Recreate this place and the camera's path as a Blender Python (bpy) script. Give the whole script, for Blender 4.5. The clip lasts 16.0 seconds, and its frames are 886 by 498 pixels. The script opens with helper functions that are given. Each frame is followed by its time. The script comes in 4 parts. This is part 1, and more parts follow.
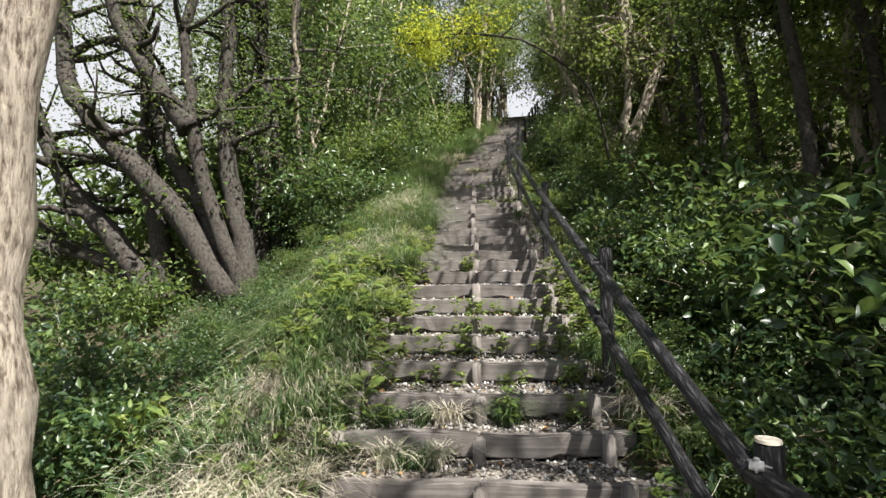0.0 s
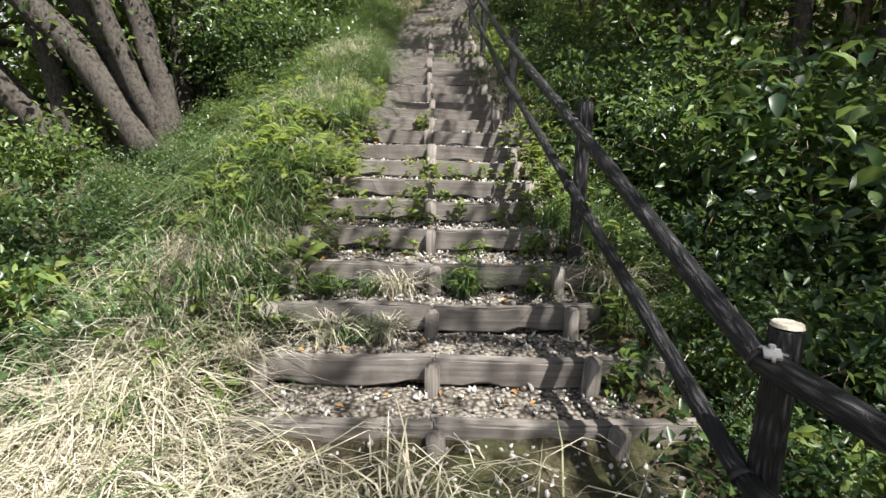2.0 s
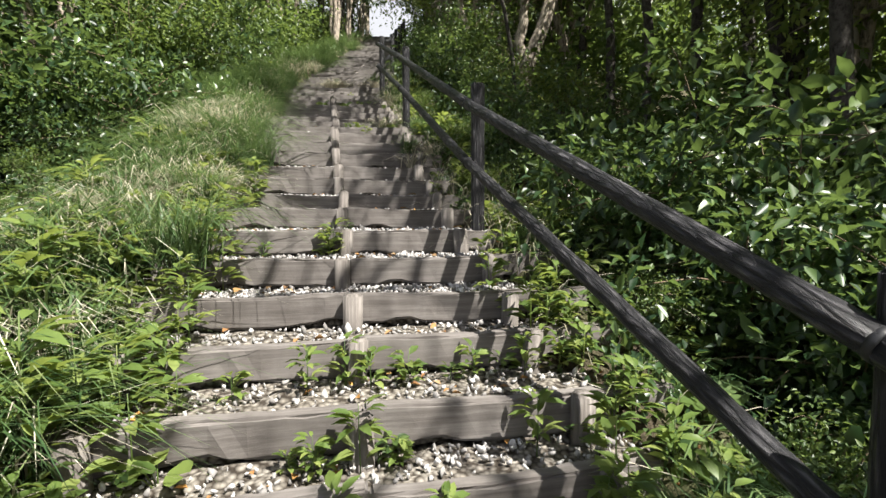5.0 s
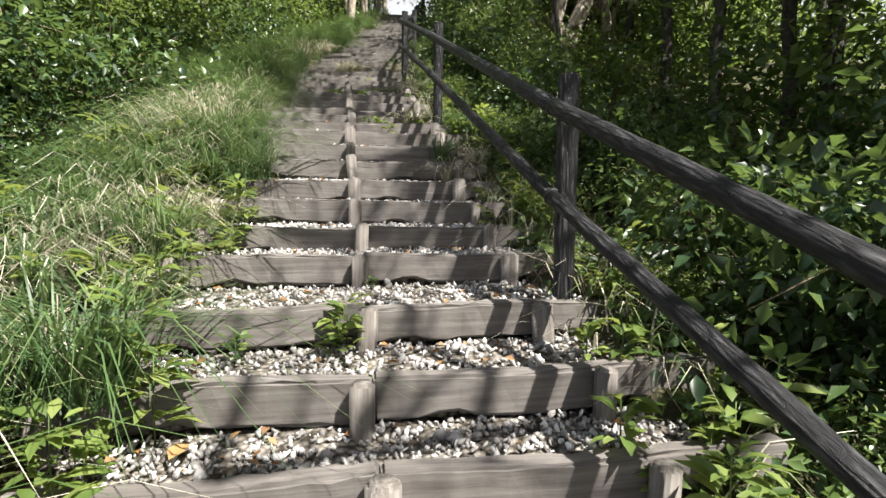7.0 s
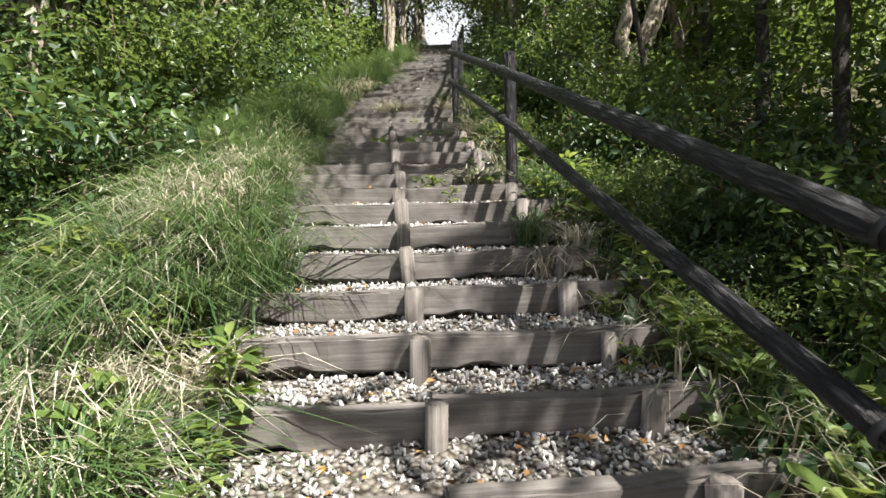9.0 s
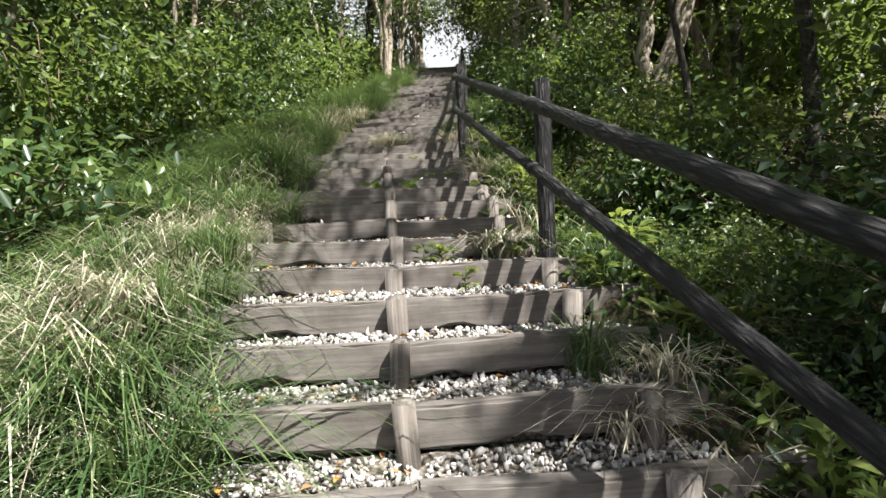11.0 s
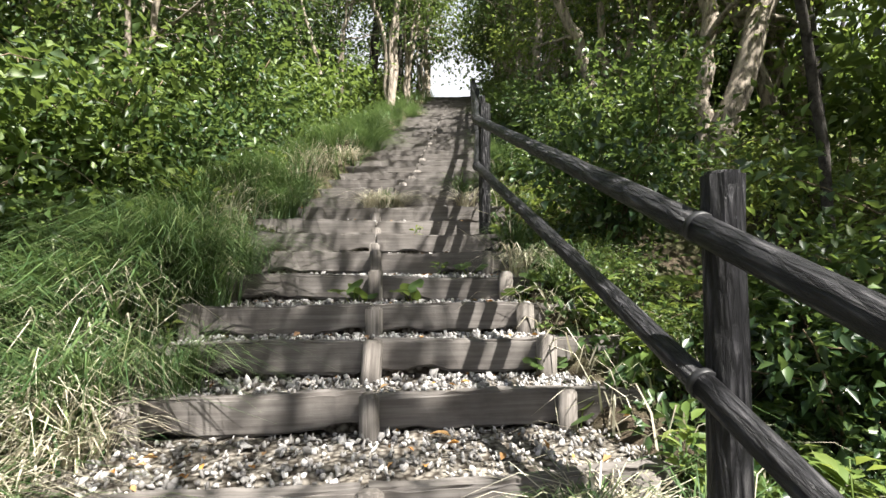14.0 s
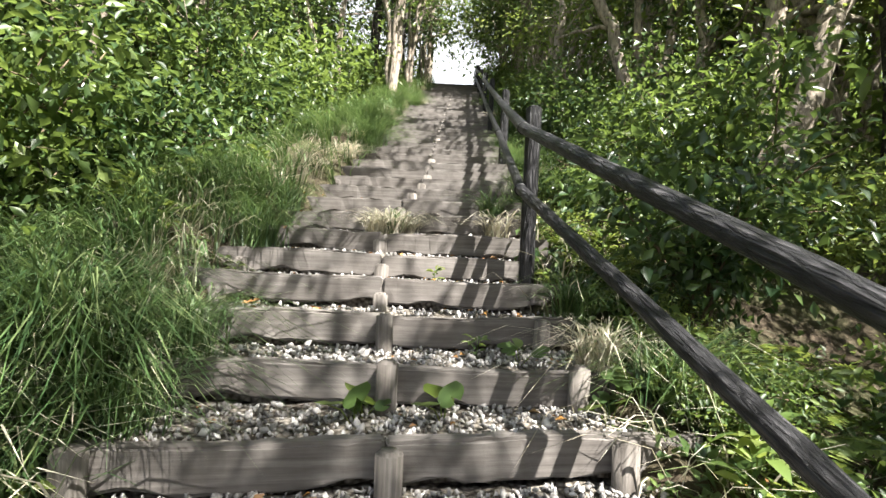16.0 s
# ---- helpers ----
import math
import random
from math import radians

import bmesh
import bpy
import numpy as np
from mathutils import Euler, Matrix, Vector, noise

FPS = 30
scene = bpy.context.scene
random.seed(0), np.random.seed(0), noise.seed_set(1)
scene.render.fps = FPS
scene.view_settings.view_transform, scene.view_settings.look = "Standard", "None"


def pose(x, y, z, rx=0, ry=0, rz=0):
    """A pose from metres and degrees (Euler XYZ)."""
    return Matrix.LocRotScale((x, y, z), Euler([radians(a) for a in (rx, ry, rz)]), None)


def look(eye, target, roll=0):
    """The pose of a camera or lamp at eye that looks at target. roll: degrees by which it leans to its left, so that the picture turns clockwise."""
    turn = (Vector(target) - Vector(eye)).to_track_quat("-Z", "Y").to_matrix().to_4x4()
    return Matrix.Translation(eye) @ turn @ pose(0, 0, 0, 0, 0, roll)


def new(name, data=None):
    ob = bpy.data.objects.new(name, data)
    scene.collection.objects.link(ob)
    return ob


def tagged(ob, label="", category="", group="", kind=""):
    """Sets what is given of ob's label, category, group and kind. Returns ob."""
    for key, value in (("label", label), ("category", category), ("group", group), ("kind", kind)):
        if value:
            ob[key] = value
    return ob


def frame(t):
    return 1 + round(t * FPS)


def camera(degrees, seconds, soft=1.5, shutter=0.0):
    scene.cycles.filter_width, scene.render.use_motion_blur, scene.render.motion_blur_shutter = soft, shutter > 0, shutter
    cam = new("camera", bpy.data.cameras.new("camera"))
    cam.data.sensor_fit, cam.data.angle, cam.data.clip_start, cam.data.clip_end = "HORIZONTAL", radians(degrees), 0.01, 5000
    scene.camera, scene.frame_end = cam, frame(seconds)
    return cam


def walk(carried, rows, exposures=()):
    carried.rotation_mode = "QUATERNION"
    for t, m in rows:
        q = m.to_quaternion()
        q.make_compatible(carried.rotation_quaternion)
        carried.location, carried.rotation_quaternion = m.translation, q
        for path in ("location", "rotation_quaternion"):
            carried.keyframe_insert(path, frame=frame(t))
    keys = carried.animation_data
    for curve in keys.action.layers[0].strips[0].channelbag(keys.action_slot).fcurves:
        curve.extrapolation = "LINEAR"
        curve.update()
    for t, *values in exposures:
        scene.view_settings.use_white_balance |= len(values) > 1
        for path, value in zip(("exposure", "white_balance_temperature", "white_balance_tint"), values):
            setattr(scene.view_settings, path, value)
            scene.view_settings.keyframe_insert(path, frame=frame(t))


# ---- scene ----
cam = camera(84.1, 16.0)
PATH = [
    (0, (0.721, 0.383, 0.985), (0.598, 2.374, 1.131), -0.7),
    (0.5, (0.701, 0.394, 0.977), (0.573, 2.387, 1.082), -0.3),
    (1, (0.638, 0.444, 0.943), (0.545, 2.442, 0.941), 0.5),
    (1.5, (0.63, 0.592, 0.885), (0.57, 2.585, 0.725), -0.1),
    (2, (0.68, 0.96, 0.871), (0.758, 2.923, 0.499), 1.4),
    (2.5, (0.681, 1.395, 0.872), (0.849, 3.353, 0.501), 2.1),
    (3, (0.628, 1.927, 0.884), (0.84, 3.891, 0.571), 1.2),
    (3.5, (0.616, 2.471, 0.891), (0.863, 4.443, 0.67), -0.5),
    (4, (0.592, 3.004, 0.962), (0.901, 4.976, 0.832), -0.4),
    (4.2, (0.575, 3.174, 1.054), (0.968, 5.132, 0.94), 0.0),
    (6.3, (0.72, 4.671, 1.645), (1.194, 6.611, 1.54), -0.3),
    (6.5, (0.708, 4.797, 1.664), (1.129, 6.748, 1.533), -0.0),
    (7, (0.639, 5.134, 1.794), (1.041, 7.085, 1.618), 0.5),
    (7.5, (0.587, 5.506, 1.912), (0.934, 7.47, 1.757), -0.2),
    (8, (0.539, 5.872, 2.05), (0.78, 7.855, 1.963), -0.4),
    (8.5, (0.536, 6.223, 2.18), (0.838, 8.2, 2.134), -1.1),
    (9, (0.585, 6.551, 2.332), (0.825, 8.535, 2.252), -1.6),
    (9.5, (0.573, 6.851, 2.504), (0.899, 8.823, 2.444), -1.9),
    (9.7, (0.575, 6.969, 2.554), (0.885, 8.944, 2.506), -2.2),
    (11.8, (0.734, 8.232, 3.0), (0.965, 10.219, 3.005), -2.1),
    (12, (0.744, 8.367, 3.071), (0.991, 10.351, 3.07), -1.9),
    (12.5, (0.773, 8.666, 3.204), (1.018, 10.65, 3.242), -1.5),
    (13, (0.809, 8.952, 3.348), (1.055, 10.936, 3.4), -0.7),
    (13.5, (0.785, 9.252, 3.497), (1.036, 11.235, 3.552), -0.8),
    (14, (0.794, 9.573, 3.585), (1.044, 11.555, 3.684), 0.1),
    (14.5, (0.79, 9.872, 3.703), (1.008, 11.86, 3.745), 1.0),
    (15, (0.723, 10.164, 3.863), (1.004, 12.143, 3.936), 1.5),
    (15.5, (0.684, 10.457, 3.96), (0.986, 12.428, 4.118), 2.6),
    (16, (0.643, 10.733, 4.07), (0.943, 12.71, 4.115), 3.0),
]

EXPOSURES = [(0, 1.65), (1, 1.72), (2, 1.73), (4, 1.72), (8, 1.85), (12, 1.87), (14, 2.15), (16, 2.55)]
walk(cam, [(t, look(eye, target, roll)) for t, eye, target, roll in PATH], EXPOSURES)

# ---- world, sun ----
SUN_WAY = Vector((-0.40, 0.50, -1.0)).normalized()      # the way the sunlight travels
SUN = bpy.data.lights.new("sun", "SUN")
SUN.energy, SUN.angle, SUN.color = 5.0, radians(0.6), (1.0, 0.96, 0.89)
sun_ob = new("sun", SUN)
sun_ob.matrix_world = SUN_WAY.to_track_quat("-Z", "Y").to_matrix().to_4x4()
world = bpy.data.worlds.new("sky")
scene.world = world
world.use_nodes = True
wn = world.node_tree.nodes
sky = wn.new("ShaderNodeTexSky")
sky.sky_type, sky.sun_disc = "NISHITA", False
sky.sun_elevation = math.asin(-SUN_WAY.z)
sky.sun_rotation = math.atan2(-SUN_WAY.x, -SUN_WAY.y)
sky.air_density, sky.dust_density, sky.ozone_density = 1.0, 2.5, 0.8
wn["Background"].inputs[1].default_value = 0.05
# a hazy summer sky: thin white cloud, thicker towards the horizon
wl = world.node_tree.links
coord = wn.new("ShaderNodeTexCoord")
split = wn.new("ShaderNodeSeparateXYZ")
wl.new(coord.outputs["Generated"], split.inputs[0])
haze = wn.new("ShaderNodeMapRange")
haze.inputs["From Min"].default_value, haze.inputs["From Max"].default_value = 0.4, 0.68
haze.inputs["To Min"].default_value, haze.inputs["To Max"].default_value = 0.95, 0.04
wl.new(split.outputs["Z"], haze.inputs["Value"])
cloud = wn.new("ShaderNodeTexNoise")
cloud.inputs["Scale"].default_value, cloud.inputs["Detail"].default_value = 2.2, 6.0
wl.new(coord.outputs["Generated"], cloud.inputs["Vector"])
both = wn.new("ShaderNodeMath")
both.operation, both.use_clamp = "MULTIPLY_ADD", True
both.inputs[1].default_value = 0.12
wl.new(cloud.outputs["Fac"], both.inputs[0])
wl.new(haze.outputs[0], both.inputs[2])
veil = wn.new("ShaderNodeMix")
veil.data_type = "RGBA"
veil.inputs[7].default_value = (5.5, 5.6, 5.9, 1)
wl.new(both.outputs[0], veil.inputs[0])
wl.new(sky.outputs[0], veil.inputs[6])
wl.new(veil.outputs[2], wn["Background"].inputs[0])


# ---- materials ----
class Nodes:
    """A small helper to write a node material."""

    def __init__(self, name):
        self.m = bpy.data.materials.new(name)
        self.m.use_nodes = True
        self.t = self.m.node_tree
        self.b = self.t.nodes["Principled BSDF"]
        self.out = self.t.nodes["Material Output"]

    def add(self, kind, **values):
        n = self.t.nodes.new(kind)
        for k, v in values.items():
            n.inputs[k].default_value = v
        return n

    def link(self, a, b):
        self.t.links.new(a, b)

    def coords(self, scale=(1, 1, 1), shift=True):
        tc = self.t.nodes.new("ShaderNodeTexCoord")
        mp = self.t.nodes.new("ShaderNodeMapping")
        mp.inputs["Scale"].default_value = scale
        if shift:
            info = self.t.nodes.new("ShaderNodeObjectInfo")
            mul = self.t.nodes.new("ShaderNodeVectorMath")
            mul.operation = "SCALE"
            mul.inputs[0].default_value = (31.0, 17.0, 23.0)
            self.link(info.outputs["Random"], mul.inputs["Scale"])
            self.link(mul.outputs[0], mp.inputs["Location"])
        self.link(tc.outputs["Object"], mp.inputs["Vector"])
        return mp.outputs[0]

    def noise(self, vec, scale, detail=5.0, rough=0.6):
        n = self.add("ShaderNodeTexNoise", Scale=scale, Detail=detail, Roughness=rough)
        self.link(vec, n.inputs["Vector"])
        return n.outputs["Fac"]

    def ramp(self, fac, stops):
        r = self.t.nodes.new("ShaderNodeValToRGB")
        els = r.color_ramp.elements
        while len(els) < len(stops):
            els.new(0.5)
        for e, (p, c) in zip(els, stops):
            e.position, e.color = p, (*c, 1)
        self.link(fac, r.inputs[0])
        return r.outputs[0]

    def mix(self, fac, a, b, mode="MIX"):
        x = self.t.nodes.new("ShaderNodeMix")
        x.data_type, x.blend_type = "RGBA", mode
        for v, s in ((fac, 0), (a, 6), (b, 7)):
            if isinstance(v, (int, float)):
                x.inputs[s].default_value = v
            elif isinstance(v, tuple):
                x.inputs[s].default_value = (*v, 1)
            else:
                self.link(v, x.inputs[s])
        return x.outputs[2]

    def bump(self, height, strength, distance):
        n = self.add("ShaderNodeBump", Strength=strength, Distance=distance)
        self.link(height, n.inputs["Height"])
        self.link(n.outputs[0], self.b.inputs["Normal"])

    def colour(self, c, rough=0.8, spec=0.3):
        self.link(c, self.b.inputs["Base Color"]) if not isinstance(c, tuple) else None
        if isinstance(c, tuple):
            self.b.inputs["Base Color"].default_value = (*c, 1)
        self.b.inputs["Roughness"].default_value = rough
        self.b.inputs["Specular IOR Level"].default_value = spec


def wood(name, stops, axis=0, rough=0.85, bump=0.5):
    n = Nodes(name)
    sc = [14.0, 14.0, 14.0]
    sc[axis] = 0.45
    v = n.coords(tuple(sc))
    grain = n.noise(v, 3.2, 6, 0.65)
    blot = n.noise(n.coords((1, 1, 1)), 5.0, 4, 0.6)
    c = n.ramp(grain, stops)
    c = n.mix(0.65, c, n.ramp(blot, [(0.3, (0.55, 0.53, 0.51)), (0.62, (1, 1, 1))]), "MULTIPLY")
    n.colour(c, rough)
    n.bump(grain, bump, 0.02)
    return n.m


def bark(name, dark, light, moss, scale=(9, 9, 2.0), depth=0.03):
    n = Nodes(name)
    ridges = n.noise(n.coords(scale), 2.6, 8, 0.7)
    blot = n.noise(n.coords((1, 1, 1)), 2.2, 5, 0.65)
    c = n.ramp(ridges, [(0.38, dark), (0.56, light)])
    c = n.mix(n.ramp(blot, [(0.52, (0, 0, 0)), (0.66, (0.7, 0.7, 0.7))]), c, moss)
    n.colour(c, 0.92, 0.2)
    n.bump(ridges, 1.0, depth)
    return n.m


def leaf(name, shades, gloss=0.45, through_light=0.35, glow=(0.30, 0.48, 0.04)):
    n = Nodes(name)
    geo = n.t.nodes.new("ShaderNodeNewGeometry")
    info = n.t.nodes.new("ShaderNodeObjectInfo")
    k = len(shades)
    c = n.ramp(geo.outputs["Random Per Island"], [(i / max(1, k - 1), s) for i, s in enumerate(shades)])
    c = n.mix(0.5, c, n.ramp(info.outputs["Random"], [(0.0, (0.7, 0.75, 0.7)), (1.0, (1.0, 1.0, 0.9))]), "MULTIPLY")
    n.colour(c, gloss, 0.4)
    tr = n.t.nodes.new("ShaderNodeBsdfTranslucent")
    n.link(n.mix(0.55, c, glow), tr.inputs["Color"])
    ms = n.t.nodes.new("ShaderNodeMixShader")
    ms.inputs[0].default_value = through_light
    n.link(n.b.outputs[0], ms.inputs[1])
    n.link(tr.outputs[0], ms.inputs[2])
    n.link(ms.outputs[0], n.out.inputs["Surface"])
    return n.m


M_TIMBER = wood("weathered timber", [(0.25, (0.078, 0.069, 0.063)), (0.48, (0.125, 0.113, 0.105)), (0.8, (0.20, 0.186, 0.174))], bump=0.16)
M_STAKE = wood("weathered stake", [(0.25, (0.06, 0.052, 0.046)), (0.5, (0.145, 0.13, 0.118)), (0.8, (0.27, 0.25, 0.23))], 2)
M_CUT = wood("cut wood end", [(0.3, (0.40, 0.36, 0.29)), (0.7, (0.62, 0.57, 0.48))], 2, 0.9, 0.15)
n = Nodes("dark bark-patterned rail")
vo = n.add("ShaderNodeTexVoronoi", Scale=1.0)
vo.feature = "DISTANCE_TO_EDGE"
n.link(n.coords((44, 44, 7)), vo.inputs["Vector"])
fine = n.noise(n.coords((60, 60, 9)), 1.6, 6, 0.7)
ridge = n.add("ShaderNodeMath")
ridge.operation = "MULTIPLY_ADD"
ridge.inputs[1].default_value = 0.6
n.link(fine, ridge.inputs[0])
n.link(vo.outputs["Distance"], ridge.inputs[2])
# bark tone; the lighter last stop also paints sunlit highlights on the ridges
n.colour(n.ramp(ridge.outputs[0], [(0.3, (0.007, 0.007, 0.008)), (0.5, (0.018, 0.0175, 0.020)), (0.8, (0.085, 0.082, 0.086))]), 0.46, 0.3)
n.bump(ridge.outputs[0], 1.0, 0.02)
M_RAIL = n.m
M_BARK = bark("dark bark", (0.016, 0.0138, 0.012), (0.062, 0.055, 0.048), (0.055, 0.053, 0.045), (7, 7, 5), 0.02)
M_BARK_PALE = bark("pale cracked bark", (0.10, 0.075, 0.055), (0.46, 0.40, 0.33), (0.36, 0.32, 0.27), (15, 15, 3), 0.05)
M_BARK_GREY = bark("grey bark", (0.09, 0.075, 0.06), (0.34, 0.29, 0.235), (0.22, 0.2, 0.16), (8, 8, 2.5), 0.02)
M_LEAF = leaf("mid green leaves", [(0.022, 0.044, 0.014), (0.038, 0.07, 0.021), (0.066, 0.108, 0.032), (0.145, 0.19, 0.056)], 0.45, 0.35, (0.30, 0.41, 0.08))
M_LEAF_DARK = leaf("dark glossy leaves", [(0.013, 0.032, 0.013), (0.022, 0.047, 0.019), (0.042, 0.078, 0.028), (0.105, 0.155, 0.05)], 0.36, 0.28, (0.25, 0.36, 0.08))
M_LEAF_LIGHT = leaf("light green leaves", [(0.058, 0.098, 0.024), (0.092, 0.142, 0.036), (0.145, 0.20, 0.052), (0.23, 0.27, 0.085)], 0.45, 0.4, (0.39, 0.46, 0.09))
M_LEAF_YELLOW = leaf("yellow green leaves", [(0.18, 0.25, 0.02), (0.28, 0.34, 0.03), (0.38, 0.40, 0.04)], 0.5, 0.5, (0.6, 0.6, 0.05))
M_GRASS = leaf("green grass", [(0.026, 0.058, 0.022), (0.045, 0.088, 0.03), (0.078, 0.13, 0.045), (0.16, 0.19, 0.085)], 0.5, 0.22, (0.24, 0.36, 0.1))
M_STRAW = leaf("dry grass", [(0.27, 0.235, 0.185), (0.47, 0.42, 0.345), (0.66, 0.61, 0.52), (0.18, 0.2, 0.095)], 0.7, 0.34, (0.5, 0.46, 0.32))
M_LITTER = leaf("fallen leaves", [(0.20, 0.10, 0.04), (0.32, 0.15, 0.05), (0.26, 0.17, 0.09), (0.45, 0.22, 0.05), (0.12, 0.07, 0.04)], 0.75, 0.15, (0.4, 0.2, 0.06))
M_TWIG = bark("twig", (0.06, 0.045, 0.03), (0.16, 0.12, 0.08), (0.1, 0.12, 0.05), (20, 20, 5), 0.004)

n = Nodes("gravel")
geo = n.t.nodes.new("ShaderNodeNewGeometry")
gc = n.ramp(geo.outputs["Random Per Island"], [(0.0, (0.14, 0.132, 0.125)), (0.35, (0.25, 0.24, 0.232)), (0.75, (0.38, 0.368, 0.357)), (1.0, (0.60, 0.59, 0.575))])
gn = n.noise(n.coords((1, 1, 1), False), 90.0, 4, 0.7)
n.colour(n.mix(0.4, gc, n.ramp(gn, [(0.3, (0.5, 0.48, 0.46)), (0.65, (1, 1, 1))]), "MULTIPLY"), 0.9, 0.25)
n.bump(gn, 0.4, 0.006)
M_GRAVEL = n.m

n = Nodes("soil")
v = n.coords((1, 1, 1), False)
sc = n.ramp(n.noise(v, 34.0, 8, 0.75), [(0.3, (0.022, 0.016, 0.011)), (0.5, (0.06, 0.046, 0.032)), (0.68, (0.15, 0.12, 0.085))])
sg = n.ramp(n.noise(v, 1.4, 5, 0.6), [(0.4, (0, 0, 0)), (0.62, (1, 1, 1))])
n.colour(n.mix(sg, sc, n.mix(0.5, sc, (0.05, 0.075, 0.02))), 0.95, 0.15)
n.bump(n.noise(v, 40.0, 8, 0.75), 1.0, 0.03)
M_SOIL = n.m

n = Nodes("gravelly bed")
v = n.coords((1, 1, 1), False)
vo = n.add("ShaderNodeTexVoronoi", Scale=34.0)
n.link(v, vo.inputs["Vector"])
n.colour(n.mix(0.5, n.ramp(vo.outputs["Distance"], [(0.2, (0.26, 0.24, 0.21)), (0.75, (0.04, 0.033, 0.026))]),
               n.ramp(n.noise(v, 6.0, 5, 0.6), [(0.35, (0.30, 0.25, 0.2)), (0.65, (1, 1, 1))]), "MULTIPLY"), 0.95, 0.15)
n.bump(vo.outputs["Distance"], 0.8, -0.02)
M_BED = n.m

n = Nodes("galvanised steel")
n.colour(n.ramp(n.noise(n.coords((1, 1, 1)), 30.0, 4, 0.6), [(0.3, (0.30, 0.30, 0.31)), (0.7, (0.5, 0.5, 0.51))]), 0.45, 0.5)
n.b.inputs["Metallic"].default_value = 0.85
M_STEEL = n.m
n = Nodes("black band")
n.colour(n.ramp(n.noise(n.coords((1, 1, 1)), 40.0, 4, 0.6), [(0.3, (0.008, 0.008, 0.009)), (0.7, (0.02, 0.02, 0.022))]), 0.5, 0.4)
M_BAND = n.m


# ---- mesh helpers ----
def mesh_np(name, verts, faces, material, smooth=False):
    """A mesh from an array of points and an array of faces with equal corner counts."""
    verts, faces = np.asarray(verts, dtype=np.float32), np.asarray(faces, dtype=np.int32)
    me = bpy.data.meshes.new(name)
    me.vertices.add(len(verts))
    me.vertices.foreach_set("co", verts.ravel())
    k = faces.shape[1]
    me.loops.add(faces.size)
    me.loops.foreach_set("vertex_index", faces.ravel())
    me.polygons.add(len(faces))
    me.polygons.foreach_set("loop_start", np.arange(len(faces), dtype=np.int32) * k)
    if smooth:
        me.polygons.foreach_set("use_smooth", np.ones(len(faces), dtype=bool))
    me.update(calc_edges=True)
    me.validate()
    me.materials.append(material)
    return me


def bm_mesh(name, bm, material, smooth=False):
    me = bpy.data.meshes.new(name)
    bmesh.ops.recalc_face_normals(bm, faces=bm.faces)
    bm.to_mesh(me)
    bm.free()
    for p in me.polygons:
        p.use_smooth = smooth
    me.materials.append(material)
    return me


def part(name, me, parent, m=None, label=""):
    """Links a mesh as one part under a thing."""
    ob = new(name, me)
    ob.parent = parent
    if m is not None:
        ob.matrix_basis = m
    if label:
        ob["label"] = label
    return ob


def unit(v):
    return v / np.maximum(1e-9, np.linalg.norm(v, axis=-1, keepdims=True))


def leaf_arrays(at, axis, normal, length, width, shape="oval", fold=0.25, droop=0.15):
    """Leaves as small folded blades: points, way of the midrib, face normal, sizes. Returns verts and triangles."""
    axis = unit(axis)
    side = unit(np.cross(axis, normal))
    up = np.cross(side, axis)
    L, W = length[:, None], width[:, None]
    if shape == "oval":           # 4 corners, 2 triangles
        pts = [at, at + axis * L * 0.45 + side * W * 0.5 + up * W * fold, at + axis * L - up * L * droop, at + axis * L * 0.45 - side * W * 0.5 + up * W * fold]
        tri = [(0, 1, 2), (0, 2, 3)]
    else:                          # 6 corners with a midrib, 4 triangles and a pointed tip
        mid = at + axis * L * 0.5 + up * L * 0.04
        pts = [at, at + axis * L * 0.30 + side * W * 0.46 + up * W * fold, at + axis * L * 0.65 + side * W * 0.40 + up * W * fold - up * L * droop * 0.4,
               at + axis * L - up * L * droop, at + axis * L * 0.65 - side * W * 0.40 + up * W * fold - up * L * droop * 0.4,
               at + axis * L * 0.30 - side * W * 0.46 + up * W * fold, mid]
        tri = [(0, 1, 6), (1, 2, 6), (2, 3, 6), (3, 4, 6), (4, 5, 6), (5, 0, 6)]
    k = len(pts)
    verts = np.stack(pts, 1).reshape(-1, 3)
    faces = (np.arange(len(at))[:, None, None] * k + np.array(tri)[None]).reshape(-1, 3)
    return verts, faces


def spray(rng, centres, per, spread, size, shape="oval", flat=0.6, ratio=0.5):
    """Leaves scattered round twig ends; spread and size in metres."""
    c = np.repeat(np.asarray(centres, float), per, 0)
    off = rng.normal(size=c.shape) * spread * np.array([1, 1, flat])
    at = c + off
    axis = unit(off) * 0.8 + rng.normal(size=c.shape) * 0.6 + np.array([0, 0, -0.15])
    normal = rng.normal(size=c.shape) * 0.55 + np.array([0, 0, 1.0])
    L = size * rng.uniform(0.6, 1.25, len(c))
    return leaf_arrays(at, axis, normal, L, L * ratio * rng.uniform(0.8, 1.2, len(c)), shape)


